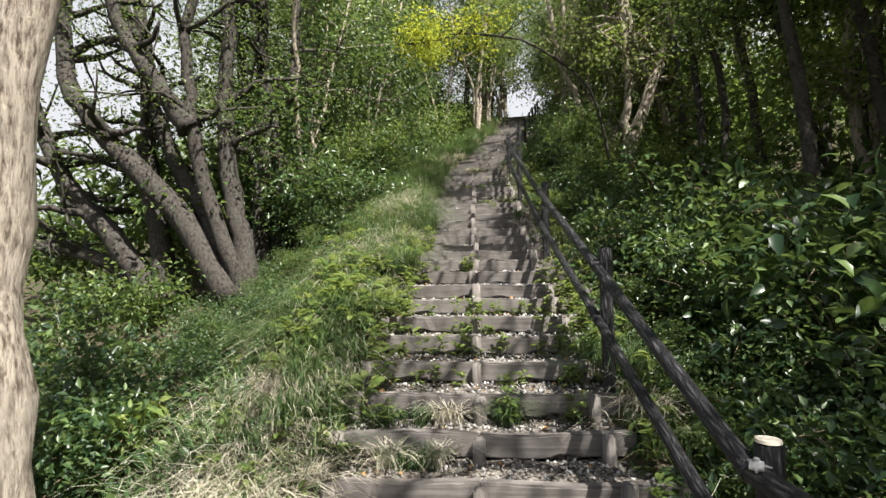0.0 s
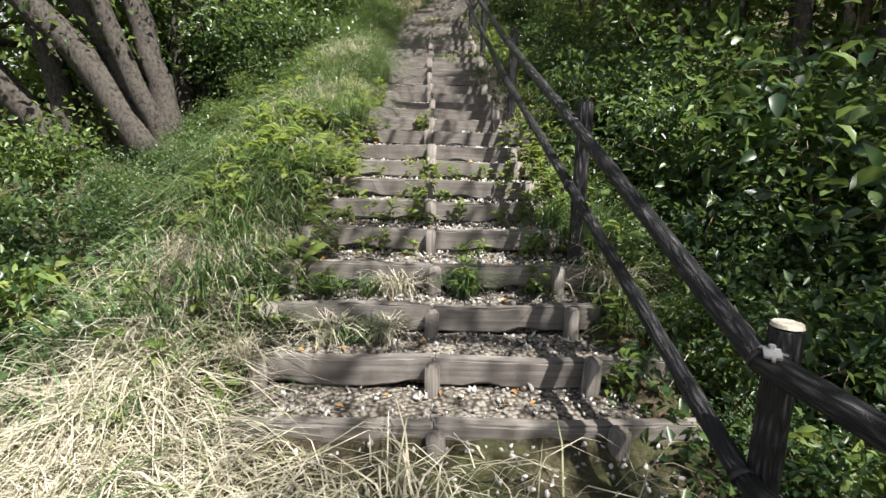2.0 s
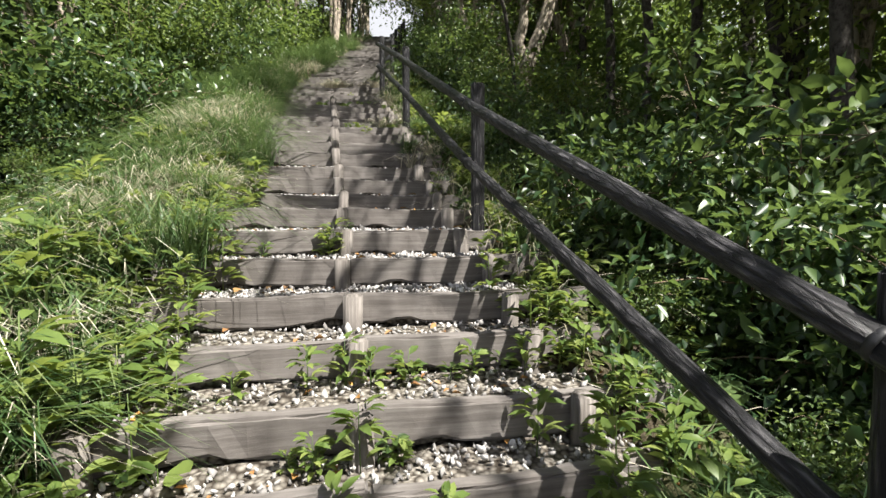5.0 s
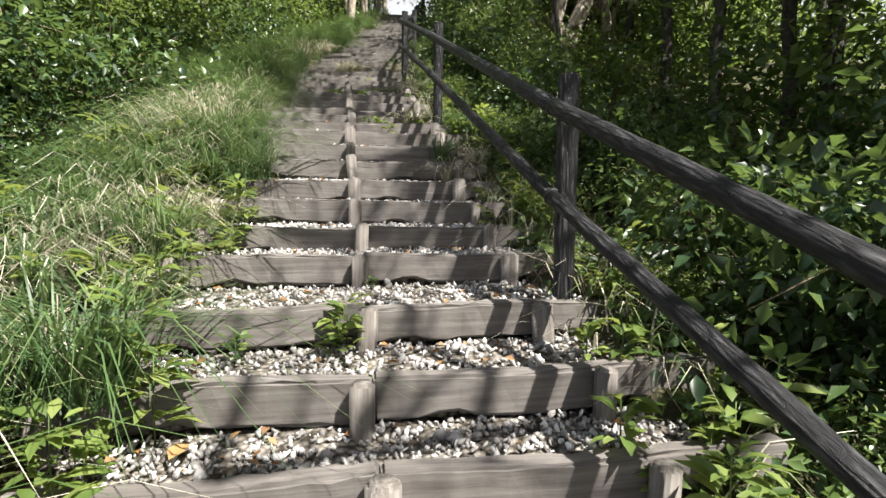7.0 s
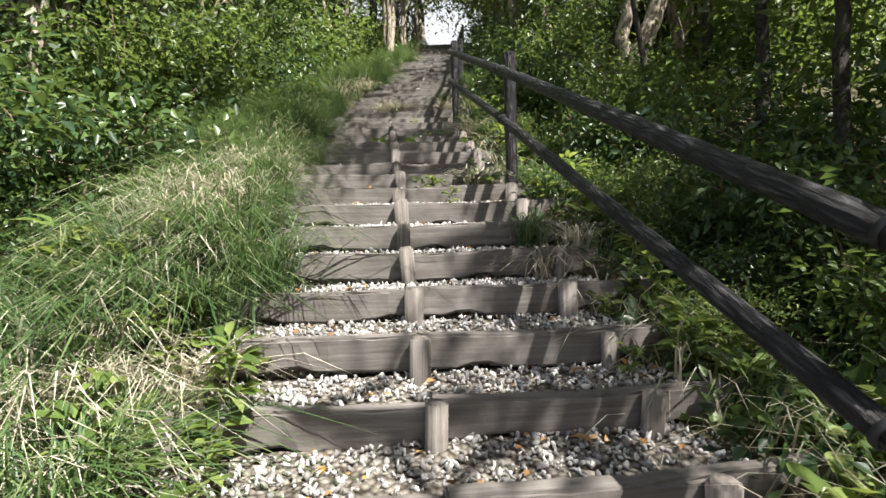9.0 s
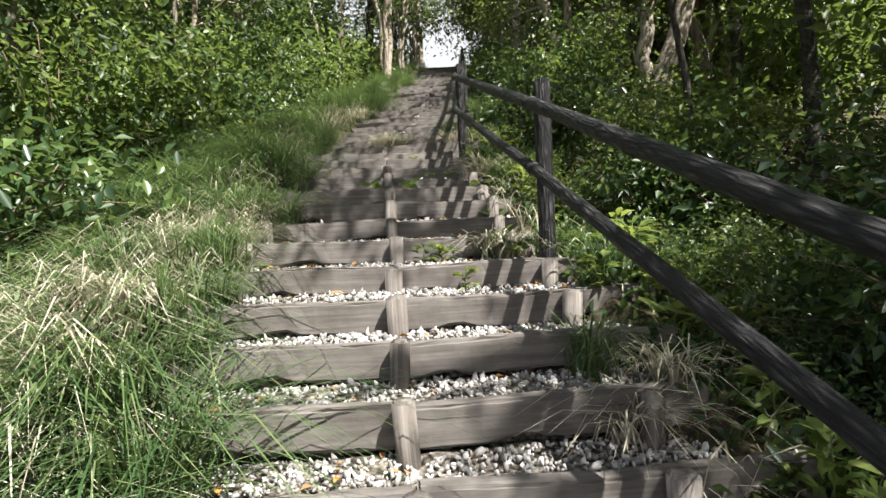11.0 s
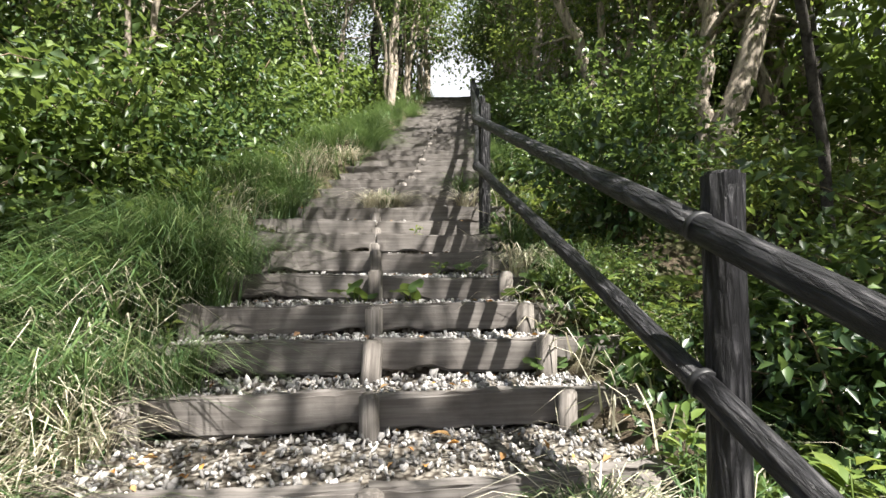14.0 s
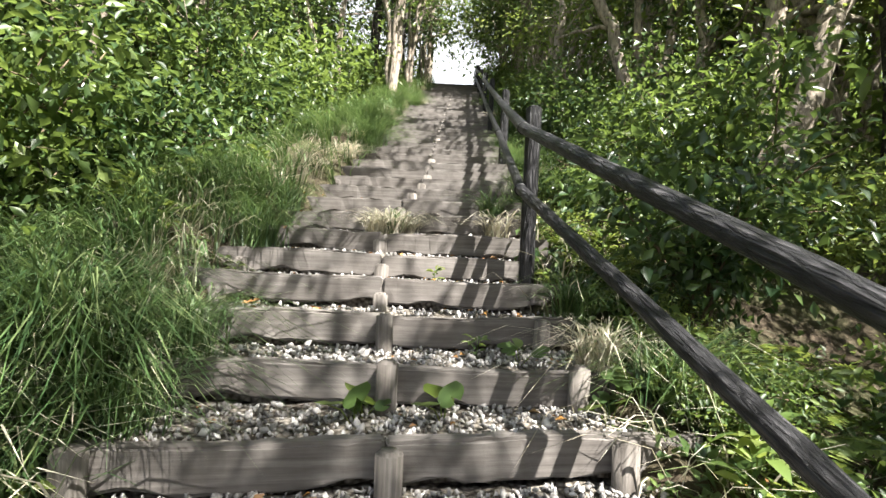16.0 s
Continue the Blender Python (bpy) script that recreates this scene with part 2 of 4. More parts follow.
def blades(rng, at, height, lean, width=0.008, way=None):
    """Grass blades of three joints: points at the root, heights, lean; verts and triangles."""
    n_b = len(at)
    a = rng.uniform(0, 2 * np.pi, n_b)
    d = np.stack([np.cos(a), np.sin(a), np.zeros(n_b)], 1)
    if way is not None:
        d = unit(d + np.asarray(way))
    s = np.stack([-d[:, 1], d[:, 0], np.zeros(n_b)], 1)
    H, K = height[:, None], (lean * rng.uniform(0.4, 1.4, n_b))[:, None]
    w = width * rng.uniform(0.6, 1.3, n_b)[:, None]
    z = np.array([0, 0, 1.0])
    p1 = at + z * H * 0.55 + d * H * K * 0.25
    p2 = at + z * H * (0.9 - 0.15 * K) + d * H * K * 0.75
    p3 = at + z * H * (1.0 - 0.45 * K) + d * H * K * 1.3
    verts = np.stack([at - s * w, at + s * w, p1 - s * w * 0.8, p1 + s * w * 0.8, p2 - s * w * 0.5, p2 + s * w * 0.5, p3], 1).reshape(-1, 3)
    tri = np.array([(0, 1, 3), (0, 3, 2), (2, 3, 5), (2, 5, 4), (4, 5, 6)])
    return verts, (np.arange(n_b)[:, None, None] * 7 + tri[None]).reshape(-1, 3)


def join(*pairs):
    vs, fs, k = [], [], 0
    for v, f in pairs:
        vs.append(v)
        fs.append(f + k)
        k += len(v)
    return np.concatenate(vs), np.concatenate(fs)


def tube(points, radii, sides=8, rng=None, rough=0.0):
    """A tapering limb along points: verts and triangles, with closed ends."""
    p = np.asarray(points, float)
    d = unit(np.gradient(p, axis=0))
    ref = np.array([0.31, 0.17, 0.94]) if abs(d[:, 2]).mean() < 0.9 else np.array([1.0, 0.1, 0.0])
    u = unit(np.cross(d, ref))
    w = np.cross(d, u)
    a = np.linspace(0, 2 * np.pi, sides, endpoint=False)
    r = np.asarray(radii, float)[:, None] * np.ones((1, sides))
    if rng is not None and rough:
        r = r * (1 + rng.normal(size=r.shape) * rough)
    ring = p[:, None] + r[..., None] * (np.cos(a)[None, :, None] * u[:, None] + np.sin(a)[None, :, None] * w[:, None])
    verts = np.concatenate([ring.reshape(-1, 3), p[:1], p[-1:]])
    k, f = len(p), []
    for i in range(k - 1):
        for j in range(sides):
            q, e = i * sides + j, i * sides + (j + 1) % sides
            f += [(q, e, e + sides), (q, e + sides, q + sides)]
    for j in range(sides):
        f += [((j + 1) % sides, j, k * sides), ((k - 1) * sides + j, (k - 1) * sides + (j + 1) % sides, k * sides + 1)]
    return verts, np.array(f)


def bend(points, steps, rng, wobble):
    """A smooth wandering line through control points."""
    p = np.asarray(points, float)
    t = np.linspace(0, len(p) - 1, steps)
    i = np.clip(t.astype(int), 0, len(p) - 2)
    f = (t - i)[:, None]
    a, b, c, d = p[np.clip(i - 1, 0, None)], p[i], p[i + 1], p[np.clip(i + 2, None, len(p) - 1)]
    line = 0.5 * ((2 * b) + (c - a) * f + (2 * a - 5 * b + 4 * c - d) * f ** 2 + (3 * b - a - 3 * c + d) * f ** 3)
    jit = rng.normal(size=line.shape) * wobble
    jit[0] = 0
    return line + jit


# ---- the lie of the land ----
STEPS = [(3.18, -0.44), (3.60, -0.27), (4.03, -0.09), (4.42, 0.10), (4.92, 0.285), (5.42, 0.465), (5.72, 0.64), (6.15, 0.81), (6.55, 0.983), (6.90, 1.155),
         (7.36, 1.33), (8.00, 1.50), (8.45, 1.65), (8.87, 1.825), (9.32, 2.005), (9.62, 2.19), (9.98, 2.37), (10.26, 2.545), (10.71, 2.70), (11.25, 2.875),
         (11.83, 3.045), (12.20, 3.225), (12.54, 3.396), (13.0, 3.573), (13.46, 3.75), (13.90, 3.925), (14.30, 4.10), (14.70, 4.28)]
while STEPS[-1][0] < 34.0:
    STEPS.append((STEPS[-1][0] + 0.425, STEPS[-1][1] + 0.183))
TOP_Y, TOP_Z = STEPS[-1]
SY, SZ = np.array([s[0] for s in STEPS]), np.array([s[1] for s in STEPS])


def centre_x(y):
    """The middle line of the stair: straight, then bearing to the right."""
    return np.interp(np.asarray(y, float), (14.7, 15.1, 15.6, 16.1, 16.7, 18.6, 34.0, 60.0), (0.745, 0.80, 0.96, 1.14, 1.29, 1.61, 4.37, 9.0))


def line_z(y):
    """The height of the slope along the stair."""
    y = np.asarray(y, float)
    ly = np.concatenate([[-400, 2.6, 3.0], SY, [TOP_Y + 6, 400]])
    lz = np.concatenate([[-1.2, -0.60, -0.58], SZ - 0.07, [TOP_Z + 0.3, TOP_Z + 2]])
    return np.interp(y, ly, lz)


def smooth01(t):
    t = np.clip(t, 0, 1)
    return t * t * (3 - 2 * t)


def ground_z(x, y):
    """The ground beside and under the stair."""
    x, y = np.asarray(x, float), np.asarray(y, float)
    o = x - centre_x(y)
    z = line_z(y)
    low = smooth01((y - 1.2) / 2.5)
    left = np.clip(-o - 1.45, 0, None)
    right = np.clip(o - 1.25, 0, None)
    drop_l = 0.15 * np.minimum(left, 0.45) + 0.62 * np.clip(left - 0.45, 0, 2.6) + 0.25 * np.clip(left - 3.05, 0, 22)
    drop_r = 0.42 * np.minimum(right, 2.0) + 0.12 * np.clip(right - 2.0, 0, 12)
    lump = 0.10 * np.sin(x * 1.7 + y * 0.6) * np.sin(y * 1.3 - x * 0.4) * smooth01((np.abs(o) - 1.3) / 1.5)
    ridge = 0.07 * smooth01((-o - 1.1) / 0.3)
    inner = 0.30 * smooth01((1.12 - np.abs(o)) / 0.22) * smooth01((y - 3.2) / 0.12)
    return z - (drop_l * (0.35 + 0.65 * low)) - drop_r * (0.3 + 0.7 * low) * (1 - 0.85 * smooth01((y - 11.5) / 4)) + lump + ridge * low - inner


def axis_steps(a, b, fine, far, ratio=1.22):
    mid = np.arange(a, b + fine / 2, fine)
    out, d = [], fine
    while (out[-1] if out else 0) < far:
        d *= ratio
        out.append((out[-1] if out else 0) + d)
    out = np.array(out)
    return np.concatenate([(a - out)[::-1], mid, b + out])


gx, gy = axis_steps(-3.5, 4.5, 0.11, 500), axis_steps(-1.0, 19.0, 0.14, 500)
GX, GY = np.meshgrid(gx, gy)
gv = np.stack([GX, GY, ground_z(GX, GY)], -1).reshape(-1, 3)
gv[:, 2] += np.random.default_rng(5).normal(size=len(gv)) * 0.012
nx = len(gx)
q = (np.arange(len(gy) - 1)[:, None] * nx + np.arange(nx - 1)[None]).ravel()
tagged(new("ground", mesh_np("ground", gv, np.stack([q, q + 1, q + 1 + nx, q + nx], 1), M_SOIL, True)), "dark leaf-strewn forest soil on a steep slope", "ground", kind="structure")

# ---- the stair: boards, stakes, gravel beds ----
def board_mesh(length, height, thick, seed):
    """A thick sawn timber, its edges worn and its faces a little uneven."""
    rng = np.random.default_rng(seed)
    bm = bmesh.new()
    bmesh.ops.create_cube(bm, size=1.0)
    bmesh.ops.scale(bm, vec=(length, thick, height), verts=bm.verts)
    bmesh.ops.bevel(bm, geom=list(bm.edges), offset=0.012, segments=2, affect="EDGES")
    long_edges = [e for e in bm.edges if abs((e.verts[0].co - e.verts[1].co).x) > length * 0.8]
    bmesh.ops.subdivide_edges(bm, edges=long_edges, cuts=17, use_grid_fill=True)
    a, b, c = rng.uniform(0, 6, 3)
    for v in bm.verts:
        k = v.co.x * 5
        v.co.z += 0.007 * math.sin(k + a) + rng.normal() * 0.0025 + (0.028 * max(0, math.sin(k * 1.7 + b)) ** 3 if v.co.z < 0 else 0)
        v.co.y += 0.006 * math.sin(k * 0.8 + c) + rng.normal() * 0.002
    return bm_mesh("riser_board", bm, M_TIMBER)


def stake_mesh(height, radius, seed):
    """A round stake with a worn, slightly domed top."""
    rng = np.random.default_rng(seed)
    bm = bmesh.new()
    bmesh.ops.create_cone(bm, cap_ends=True, segments=14, radius1=radius * 1.02, radius2=radius, depth=height)
    bmesh.ops.translate(bm, vec=(0, 0, -height / 2), verts=bm.verts)
    top = [e for e in bm.edges if all(v.co.z > -0.001 for v in e.verts)]
    bmesh.ops.bevel(bm, geom=top, offset=0.012, segments=2, affect="EDGES")
    for v in bm.verts:
        v.co.x += rng.normal() * 0.002
        v.co.y += rng.normal() * 0.002
    return bm_mesh("stake", bm, M_STAKE, True)


def bed_mesh(length, depth, seed):
    """The gravel bed of one tread: an uneven slab with thickness."""
    rng = np.random.default_rng(seed)
    bm = bmesh.new()
    bmesh.ops.create_grid(bm, x_segments=22, y_segments=6, size=0.5)
    bmesh.ops.scale(bm, vec=(length, depth, 1), verts=bm.verts)
    for v in bm.verts:
        v.co.z += rng.normal() * 0.009 + 0.02 * (v.co.y / depth + 0.5)
    got = bmesh.ops.extrude_face_region(bm, geom=list(bm.faces))
    bmesh.ops.translate(bm, vec=(0, 0, -0.3), verts=[g for g in got["geom"] if isinstance(g, bmesh.types.BMVert)])
    return bm_mesh("gravel_bed", bm, M_BED, True)


stair = tagged(new("stair"), "long outdoor stair of weathered timber risers, round stakes and gravel treads", "stair", kind="structure")
RIGHT_BOARDS = [board_mesh(w, 0.168, 0.085, 10 + i) for i, w in enumerate((1.12, 1.22, 1.32, 1.42))]
LEFT_BOARDS = [board_mesh(w, 0.168, 0.085, 20 + i) for i, w in enumerate((1.12, 1.20, 1.28))]
STAKES = [stake_mesh(0.42, r, 30 + i) for i, r in enumerate((0.044, 0.049, 0.053))]
rng = np.random.default_rng(7)
STEP_POSES = []
for i, (y, z) in enumerate(STEPS):
    cx = float(centre_x(y))
    turn = math.degrees(math.atan2(-(float(centre_x(y + 0.5)) - cx), 0.5)) + rng.normal() * 1.3
    m = pose(cx, y, z, 0, 0, turn)
    STEP_POSES.append(m)
    lb, rb = LEFT_BOARDS[rng.integers(3)], RIGHT_BOARDS[rng.integers(4)]
    ll, rl = lb.vertices, rb.vertices
    lw = max(v.co.x for v in ll) * 2
    rw = max(v.co.x for v in rl) * 2
    part("riser_board", lb, stair, m @ pose(-lw / 2 - 0.003, 0.045, -0.084 + rng.normal() * 0.006, rng.normal() * 1.2, rng.normal() * 0.5, rng.normal() * 0.5))
    part("riser_board", rb, stair, m @ pose(rw / 2 + 0.003, 0.045, -0.084 + rng.normal() * 0.006, rng.normal() * 1.2, rng.normal() * 0.5, rng.normal() * 0.5))
    for o in (-1.0 + rng.normal() * 0.03, rng.normal() * 0.012, 0.91 + rng.normal() * 0.03):
        if i > 24 and abs(o) > 0.5 and rng.uniform() < 0.7:
            continue
        part("stake", STAKES[rng.integers(3)], stair, m @ pose(o, -0.052, (0.012 if i < 25 else -0.075) + rng.normal() * 0.012, rng.normal() * 2, rng.normal() * 2, rng.uniform(0, 360)))
    ny = STEPS[i + 1][0] if i + 1 < len(STEPS) else y + 0.5
    d = ny - y + 0.02
    part("gravel_bed", bed_mesh(2.42, d, 100 + i), stair, m @ pose(0, 0.08 + d / 2 - 0.01, -0.03))

# loose stones on the treads
def stones(seed):
    rng = np.random.default_rng(seed)
    bm = bmesh.new()
    bmesh.ops.create_icosphere(bm, subdivisions=1, radius=1.0)
    bv = np.array([v.co[:] for v in bm.verts])
    bf = np.array([[v.index for v in f.verts] for f in bm.faces])
    bm.free()
    vs, fs, k = [], [], 0
    for i in range(len(STEPS)):
        y, z = STEPS[i]
        ny = STEPS[i + 1][0] if i + 1 < len(STEPS) else y + 0.45
        count = (240 if i < 3 else 300 if i < 8 else 820 if i < 24 else 260 if i < 30 else 60)
        for _ in range(count):
            o = rng.uniform(-1.02, 1.15)
            u = rng.uniform(0.09, ny - y)
            s = rng.uniform(0.0055, 0.0135) * (1.5 if rng.uniform() < 0.1 else 1)
            p = STEP_POSES[i] @ Vector((o, u, -0.022 + 0.02 * u / (ny - y) + s * 0.25))
            r = Euler(rng.uniform(0, 6, 3)).to_matrix()
            w = bv * (1 + np.clip(rng.normal(size=(len(bv), 1)) * 0.42, -0.6, 0.8)) * np.array([1.25, 0.95, 0.65]) * rng.uniform(0.7, 1.3, 3) * s
            vs.append(w @ np.array(r).T + np.array(p))
            fs.append(bf + k)
            k += len(bv)
    for _ in range(900):
        x, y = rng.uniform(-0.5, 1.9), rng.uniform(1.4, 3.16)
        s = rng.uniform(0.006, 0.018)
        w = bv * (1 + rng.normal(size=(len(bv), 1)) * 0.3) * np.array([1.25, 0.95, 0.65]) * s
        vs.append(w @ np.array(Euler(rng.uniform(0, 6, 3)).to_matrix()).T + np.array([x, y, float(ground_z(x, y)) + s * 0.3]))
        fs.append(bf + k)
        k += len(bv)
    return np.concatenate(vs), np.concatenate(fs)


tagged(new("gravel", mesh_np("gravel", *stones(3), M_GRAVEL)), "loose pale grey crushed stones lying on the stair treads", "gravel", kind="stuff")

# ---- the handrail ----
def post_mesh(height, radius, seed):
    rng = np.random.default_rng(seed)
    bm = bmesh.new()
    bmesh.ops.create_cone(bm, cap_ends=True, segments=20, radius1=radius, radius2=radius, depth=height)
    bmesh.ops.translate(bm, vec=(0, 0, height / 2), verts=bm.verts)
    side = [e for e in bm.edges if abs(e.verts[0].co.z - e.verts[1].co.z) > height * 0.5]
    bmesh.ops.subdivide_edges(bm, edges=side, cuts=10)
    top = [e for e in bm.edges if all(v.co.z > height - 0.001 for v in e.verts)]
    bmesh.ops.bevel(bm, geom=top, offset=0.010, segments=2, affect="EDGES")
    flute = rng.uniform(-0.0035, 0.0035, 20)
    for v in bm.verts:
        a = int((math.atan2(v.co.y, v.co.x) / (2 * math.pi) * 20) % 20)
        r = math.hypot(v.co.x, v.co.y)
        if r > radius * 0.5:
            g = 1 + (flute[a] + rng.normal() * 0.0012) / r
            v.co.x, v.co.y = v.co.x * g, v.co.y * g
    return bm_mesh("post", bm, M_RAIL, False)


def cyl_between(a, b):
    a, b = Vector(a), Vector(b)
    return Matrix.Translation(a) @ (b - a).to_track_quat("Z", "Y").to_matrix().to_4x4()


def rail_mesh(length, radius, seed):
    rng = np.random.default_rng(seed)
    bm = bmesh.new()
    bmesh.ops.create_cone(bm, cap_ends=True, segments=16, radius1=radius, radius2=radius, depth=length)
    bmesh.ops.translate(bm, vec=(0, 0, length / 2), verts=bm.verts)
    side = [e for e in bm.edges if abs(e.verts[0].co.z - e.verts[1].co.z) > length * 0.5]
    bmesh.ops.subdivide_edges(bm, edges=side, cuts=24)
    flute = rng.uniform(-0.002, 0.002, 16)
    for v in bm.verts:
        a = int((math.atan2(v.co.y, v.co.x) / (2 * math.pi) * 16) % 16)
        r = math.hypot(v.co.x, v.co.y)
        if r > radius * 0.5:
            g = 1 + (flute[a] + rng.normal() * 0.0012) / r
            v.co.x, v.co.y = v.co.x * g, v.co.y * g
    return bm_mesh("rail", bm, M_RAIL, True)


def band_mesh(radius):
    bm = bmesh.new()
    bmesh.ops.create_cone(bm, cap_ends=True, segments=20, radius1=radius, radius2=radius, depth=0.022)
    bmesh.ops.bevel(bm, geom=list(bm.edges), offset=0.003, segments=1, affect="EDGES")
    return bm_mesh("band", bm, M_BAND, True)


def bracket_mesh():
    """A bent steel strap with a rounded end and a bolt head."""
    bm = bmesh.new()
    bmesh.ops.create_cube(bm, size=1.0)
    bmesh.ops.scale(bm, vec=(0.11, 0.05, 0.008), verts=bm.verts)
    bmesh.ops.bevel(bm, geom=[e for e in bm.edges if abs(e.verts[0].co.z - e.verts[1].co.z) > 0.004], offset=0.02, segments=4, affect="EDGES")
    got = bmesh.ops.create_cone(bm, cap_ends=True, segments=6, radius1=0.012, radius2=0.011, depth=0.012)
    bmesh.ops.translate(bm, vec=(0.03, 0, 0.009), verts=got["verts"])
    return bm_mesh("bracket", bm, M_STEEL)


RAIL_R, POST_R = 0.042, 0.054
# x and y of the rail line, heights of the two rails and of the post top
RAIL_AT = [(1.98, -0.60, 0.16, -0.26, 0.32), (1.80, 2.45, 0.235, -0.20, 0.353), (1.75, 4.57, 1.121, 0.675, 1.28), (1.70, 7.51, 2.297, 1.845, 2.46),
           (1.668, 10.83, 3.713, 3.285, 3.87), (1.69, 14.10, 5.04, 4.60, 5.20)]
y = 14.10
while y < 33.5:
    y += 3.1
    x, z = float(centre_x(y)) + 0.93, float(line_z(y))
    RAIL_AT.append((x, y, z + 0.98, z + 0.55, z + 1.14))
handrail = tagged(new("handrail"), "dark bark-textured post and two-rail handrail along the stair", "handrail")
BAND, BRACKET = band_mesh(RAIL_R + 0.004), bracket_mesh()
for i, (x, y, hi, lo, top) in enumerate(RAIL_AT):
    px = x + 0.072
    gz = float(ground_z(px, y)) - 0.25
    post = part("post", post_mesh(top - gz, POST_R, 200 + i), handrail, pose(px, y, gz, 0, 0, i * 37))
    if i == 1:
        bm = bmesh.new()
        bmesh.ops.create_cone(bm, cap_ends=True, segments=20, radius1=POST_R - 0.004, radius2=POST_R - 0.008, depth=0.012)
        part("cut_top", bm_mesh("cut_top", bm, M_CUT), post, pose(0, 0, top - gz + 0.004), "pale sawn top of the post")
        part("bracket", BRACKET, handrail, pose(x - 0.01, y - 0.06, hi + RAIL_R + 0.004, 0, -8, 60), "galvanised steel strap with a bolt")
        part("bracket", BRACKET, handrail, pose(x + 0.035, y - 0.02, hi + RAIL_R - 0.004, 0, 12, -10), "galvanised steel strap with a bolt")
    if i + 1 < len(RAIL_AT):
        x2, y2, hi2, lo2, _ = RAIL_AT[i + 1]
        for a, b in (((x, y, hi), (x2, y2, hi2)), ((x, y, lo), (x2, y2, lo2))):
            m = cyl_between(a, b)
            part("rail", rail_mesh((Vector(b) - Vector(a)).length, RAIL_R if a[2] == hi else RAIL_R * 0.9, 300 + i), handrail, m)
            if i > 0:
                part("band", BAND, handrail, m)


# ---- trees ----
def limb(points, r0, r1, rng, steps=14, sides=9, wobble=0.02):
    line = bend(points, steps, rng, wobble)
    return tube(line, np.linspace(r0, r1, steps) * (1 + 0.35 * np.exp(-np.linspace(0, 14, steps)) * (r0 > 0.06)), sides, rng, 0.03), line


def branches_of(rng, line, r, count, reach, low=0.35, up=0.5):
    """Side branches along a stem: their tubes and the places of their ends and middles."""
    tubes, ends = [], []
    for _ in range(count):
        i = rng.integers(int(len(line) * low), len(line))
        a = rng.uniform(0, 2 * np.pi)
        d = np.array([math.cos(a), math.sin(a), up * rng.uniform(0.2, 1.3)])
        L = reach * rng.uniform(0.5, 1.2)
        pts = [line[i], line[i] + d * L * 0.5 + rng.normal(size=3) * 0.1, line[i] + d * L * np.array([1, 1, 0.8]) + rng.normal(size=3) * 0.15]
        t, l2 = limb(pts, r * 0.4, r * 0.1, rng, 7, 5, 0.02)
        tubes.append(t)
        ends += [l2[-1], l2[-3]]
        for _ in range(2):
            j = rng.integers(2, 6)
            e = l2[j] + rng.normal(size=3) * 0.35 * L + np.array([0, 0, 0.1])
            t2, l3 = limb([l2[j], (l2[j] + e) / 2 + rng.normal(size=3) * 0.05, e], r * 0.14, r * 0.05, rng, 5, 4, 0.01)
            tubes.append(t2)
            ends.append(e)
    return tubes, ends


# gaps cut into crowns to place the sun: x, y and half widths of the sunny patches
GAPS = ((-1.2, 2.3, 1.8, 1.6), (-1.2, 4.0, 1.0, 0.9), (0.1, 3.6, 0.9, 0.5), (0.4, 2.7, 0.6, 0.4), (3.1, 7.5, 0.7, 0.7), (3.2, 5.3, 1.0, 1.0), (1.0, 7.75, 0.7, 0.3), (0.4, 8.5, 0.5, 0.2), (0.9, 4.75, 0.5, 0.3), (0.6, 5.6, 0.8, 0.35), (1.3, 6.1, 0.6, 0.4), (0.2, 6.6, 0.9, 0.4), (1.2, 7.1, 0.5, 0.3), (-1.4, 8.0, 1.4, 1.5), (-1.3, 5.6, 0.7, 0.9),
        (0.1, 9.95, 1.3, 0.95), (-1.1, 9.6, 0.7, 0.8), (-0.9, 11.8, 0.7, 0.9), (1.75, 12.6, 0.4, 0.45), (0.5, 11.8, 0.2, 0.15), (0.2, 13.7, 0.3, 0.2), (2.1, 5.7, 0.6, 1.0), (0.4, 13.2, 0.5, 0.3), (1.1, 14.3, 0.5, 0.4), (0.9, 15.4, 0.6, 0.45), (1.5, 17.0, 0.6, 0.8), (2.0, 20.0, 0.8, 1.5), (1.6, 11.2, 0.3, 0.3))


def in_gap(p):
    """Whether leaves at these points would shade one of the sunny patches."""
    way = np.array(SUN_WAY[:])
    q = np.array(p, float)
    for _ in range(6):
        q = q + way * ((q[:, 2] - line_z(q[:, 1]) - 0.1) / -way[2])[:, None]
    hit = np.zeros(len(q), dtype=bool)
    for x, y, a, b in GAPS:
        hit |= ((q[:, 0] - x) / (a + 0.25)) ** 2 + ((q[:, 1] - y) / (b + 0.25)) ** 2 < 1
    return hit


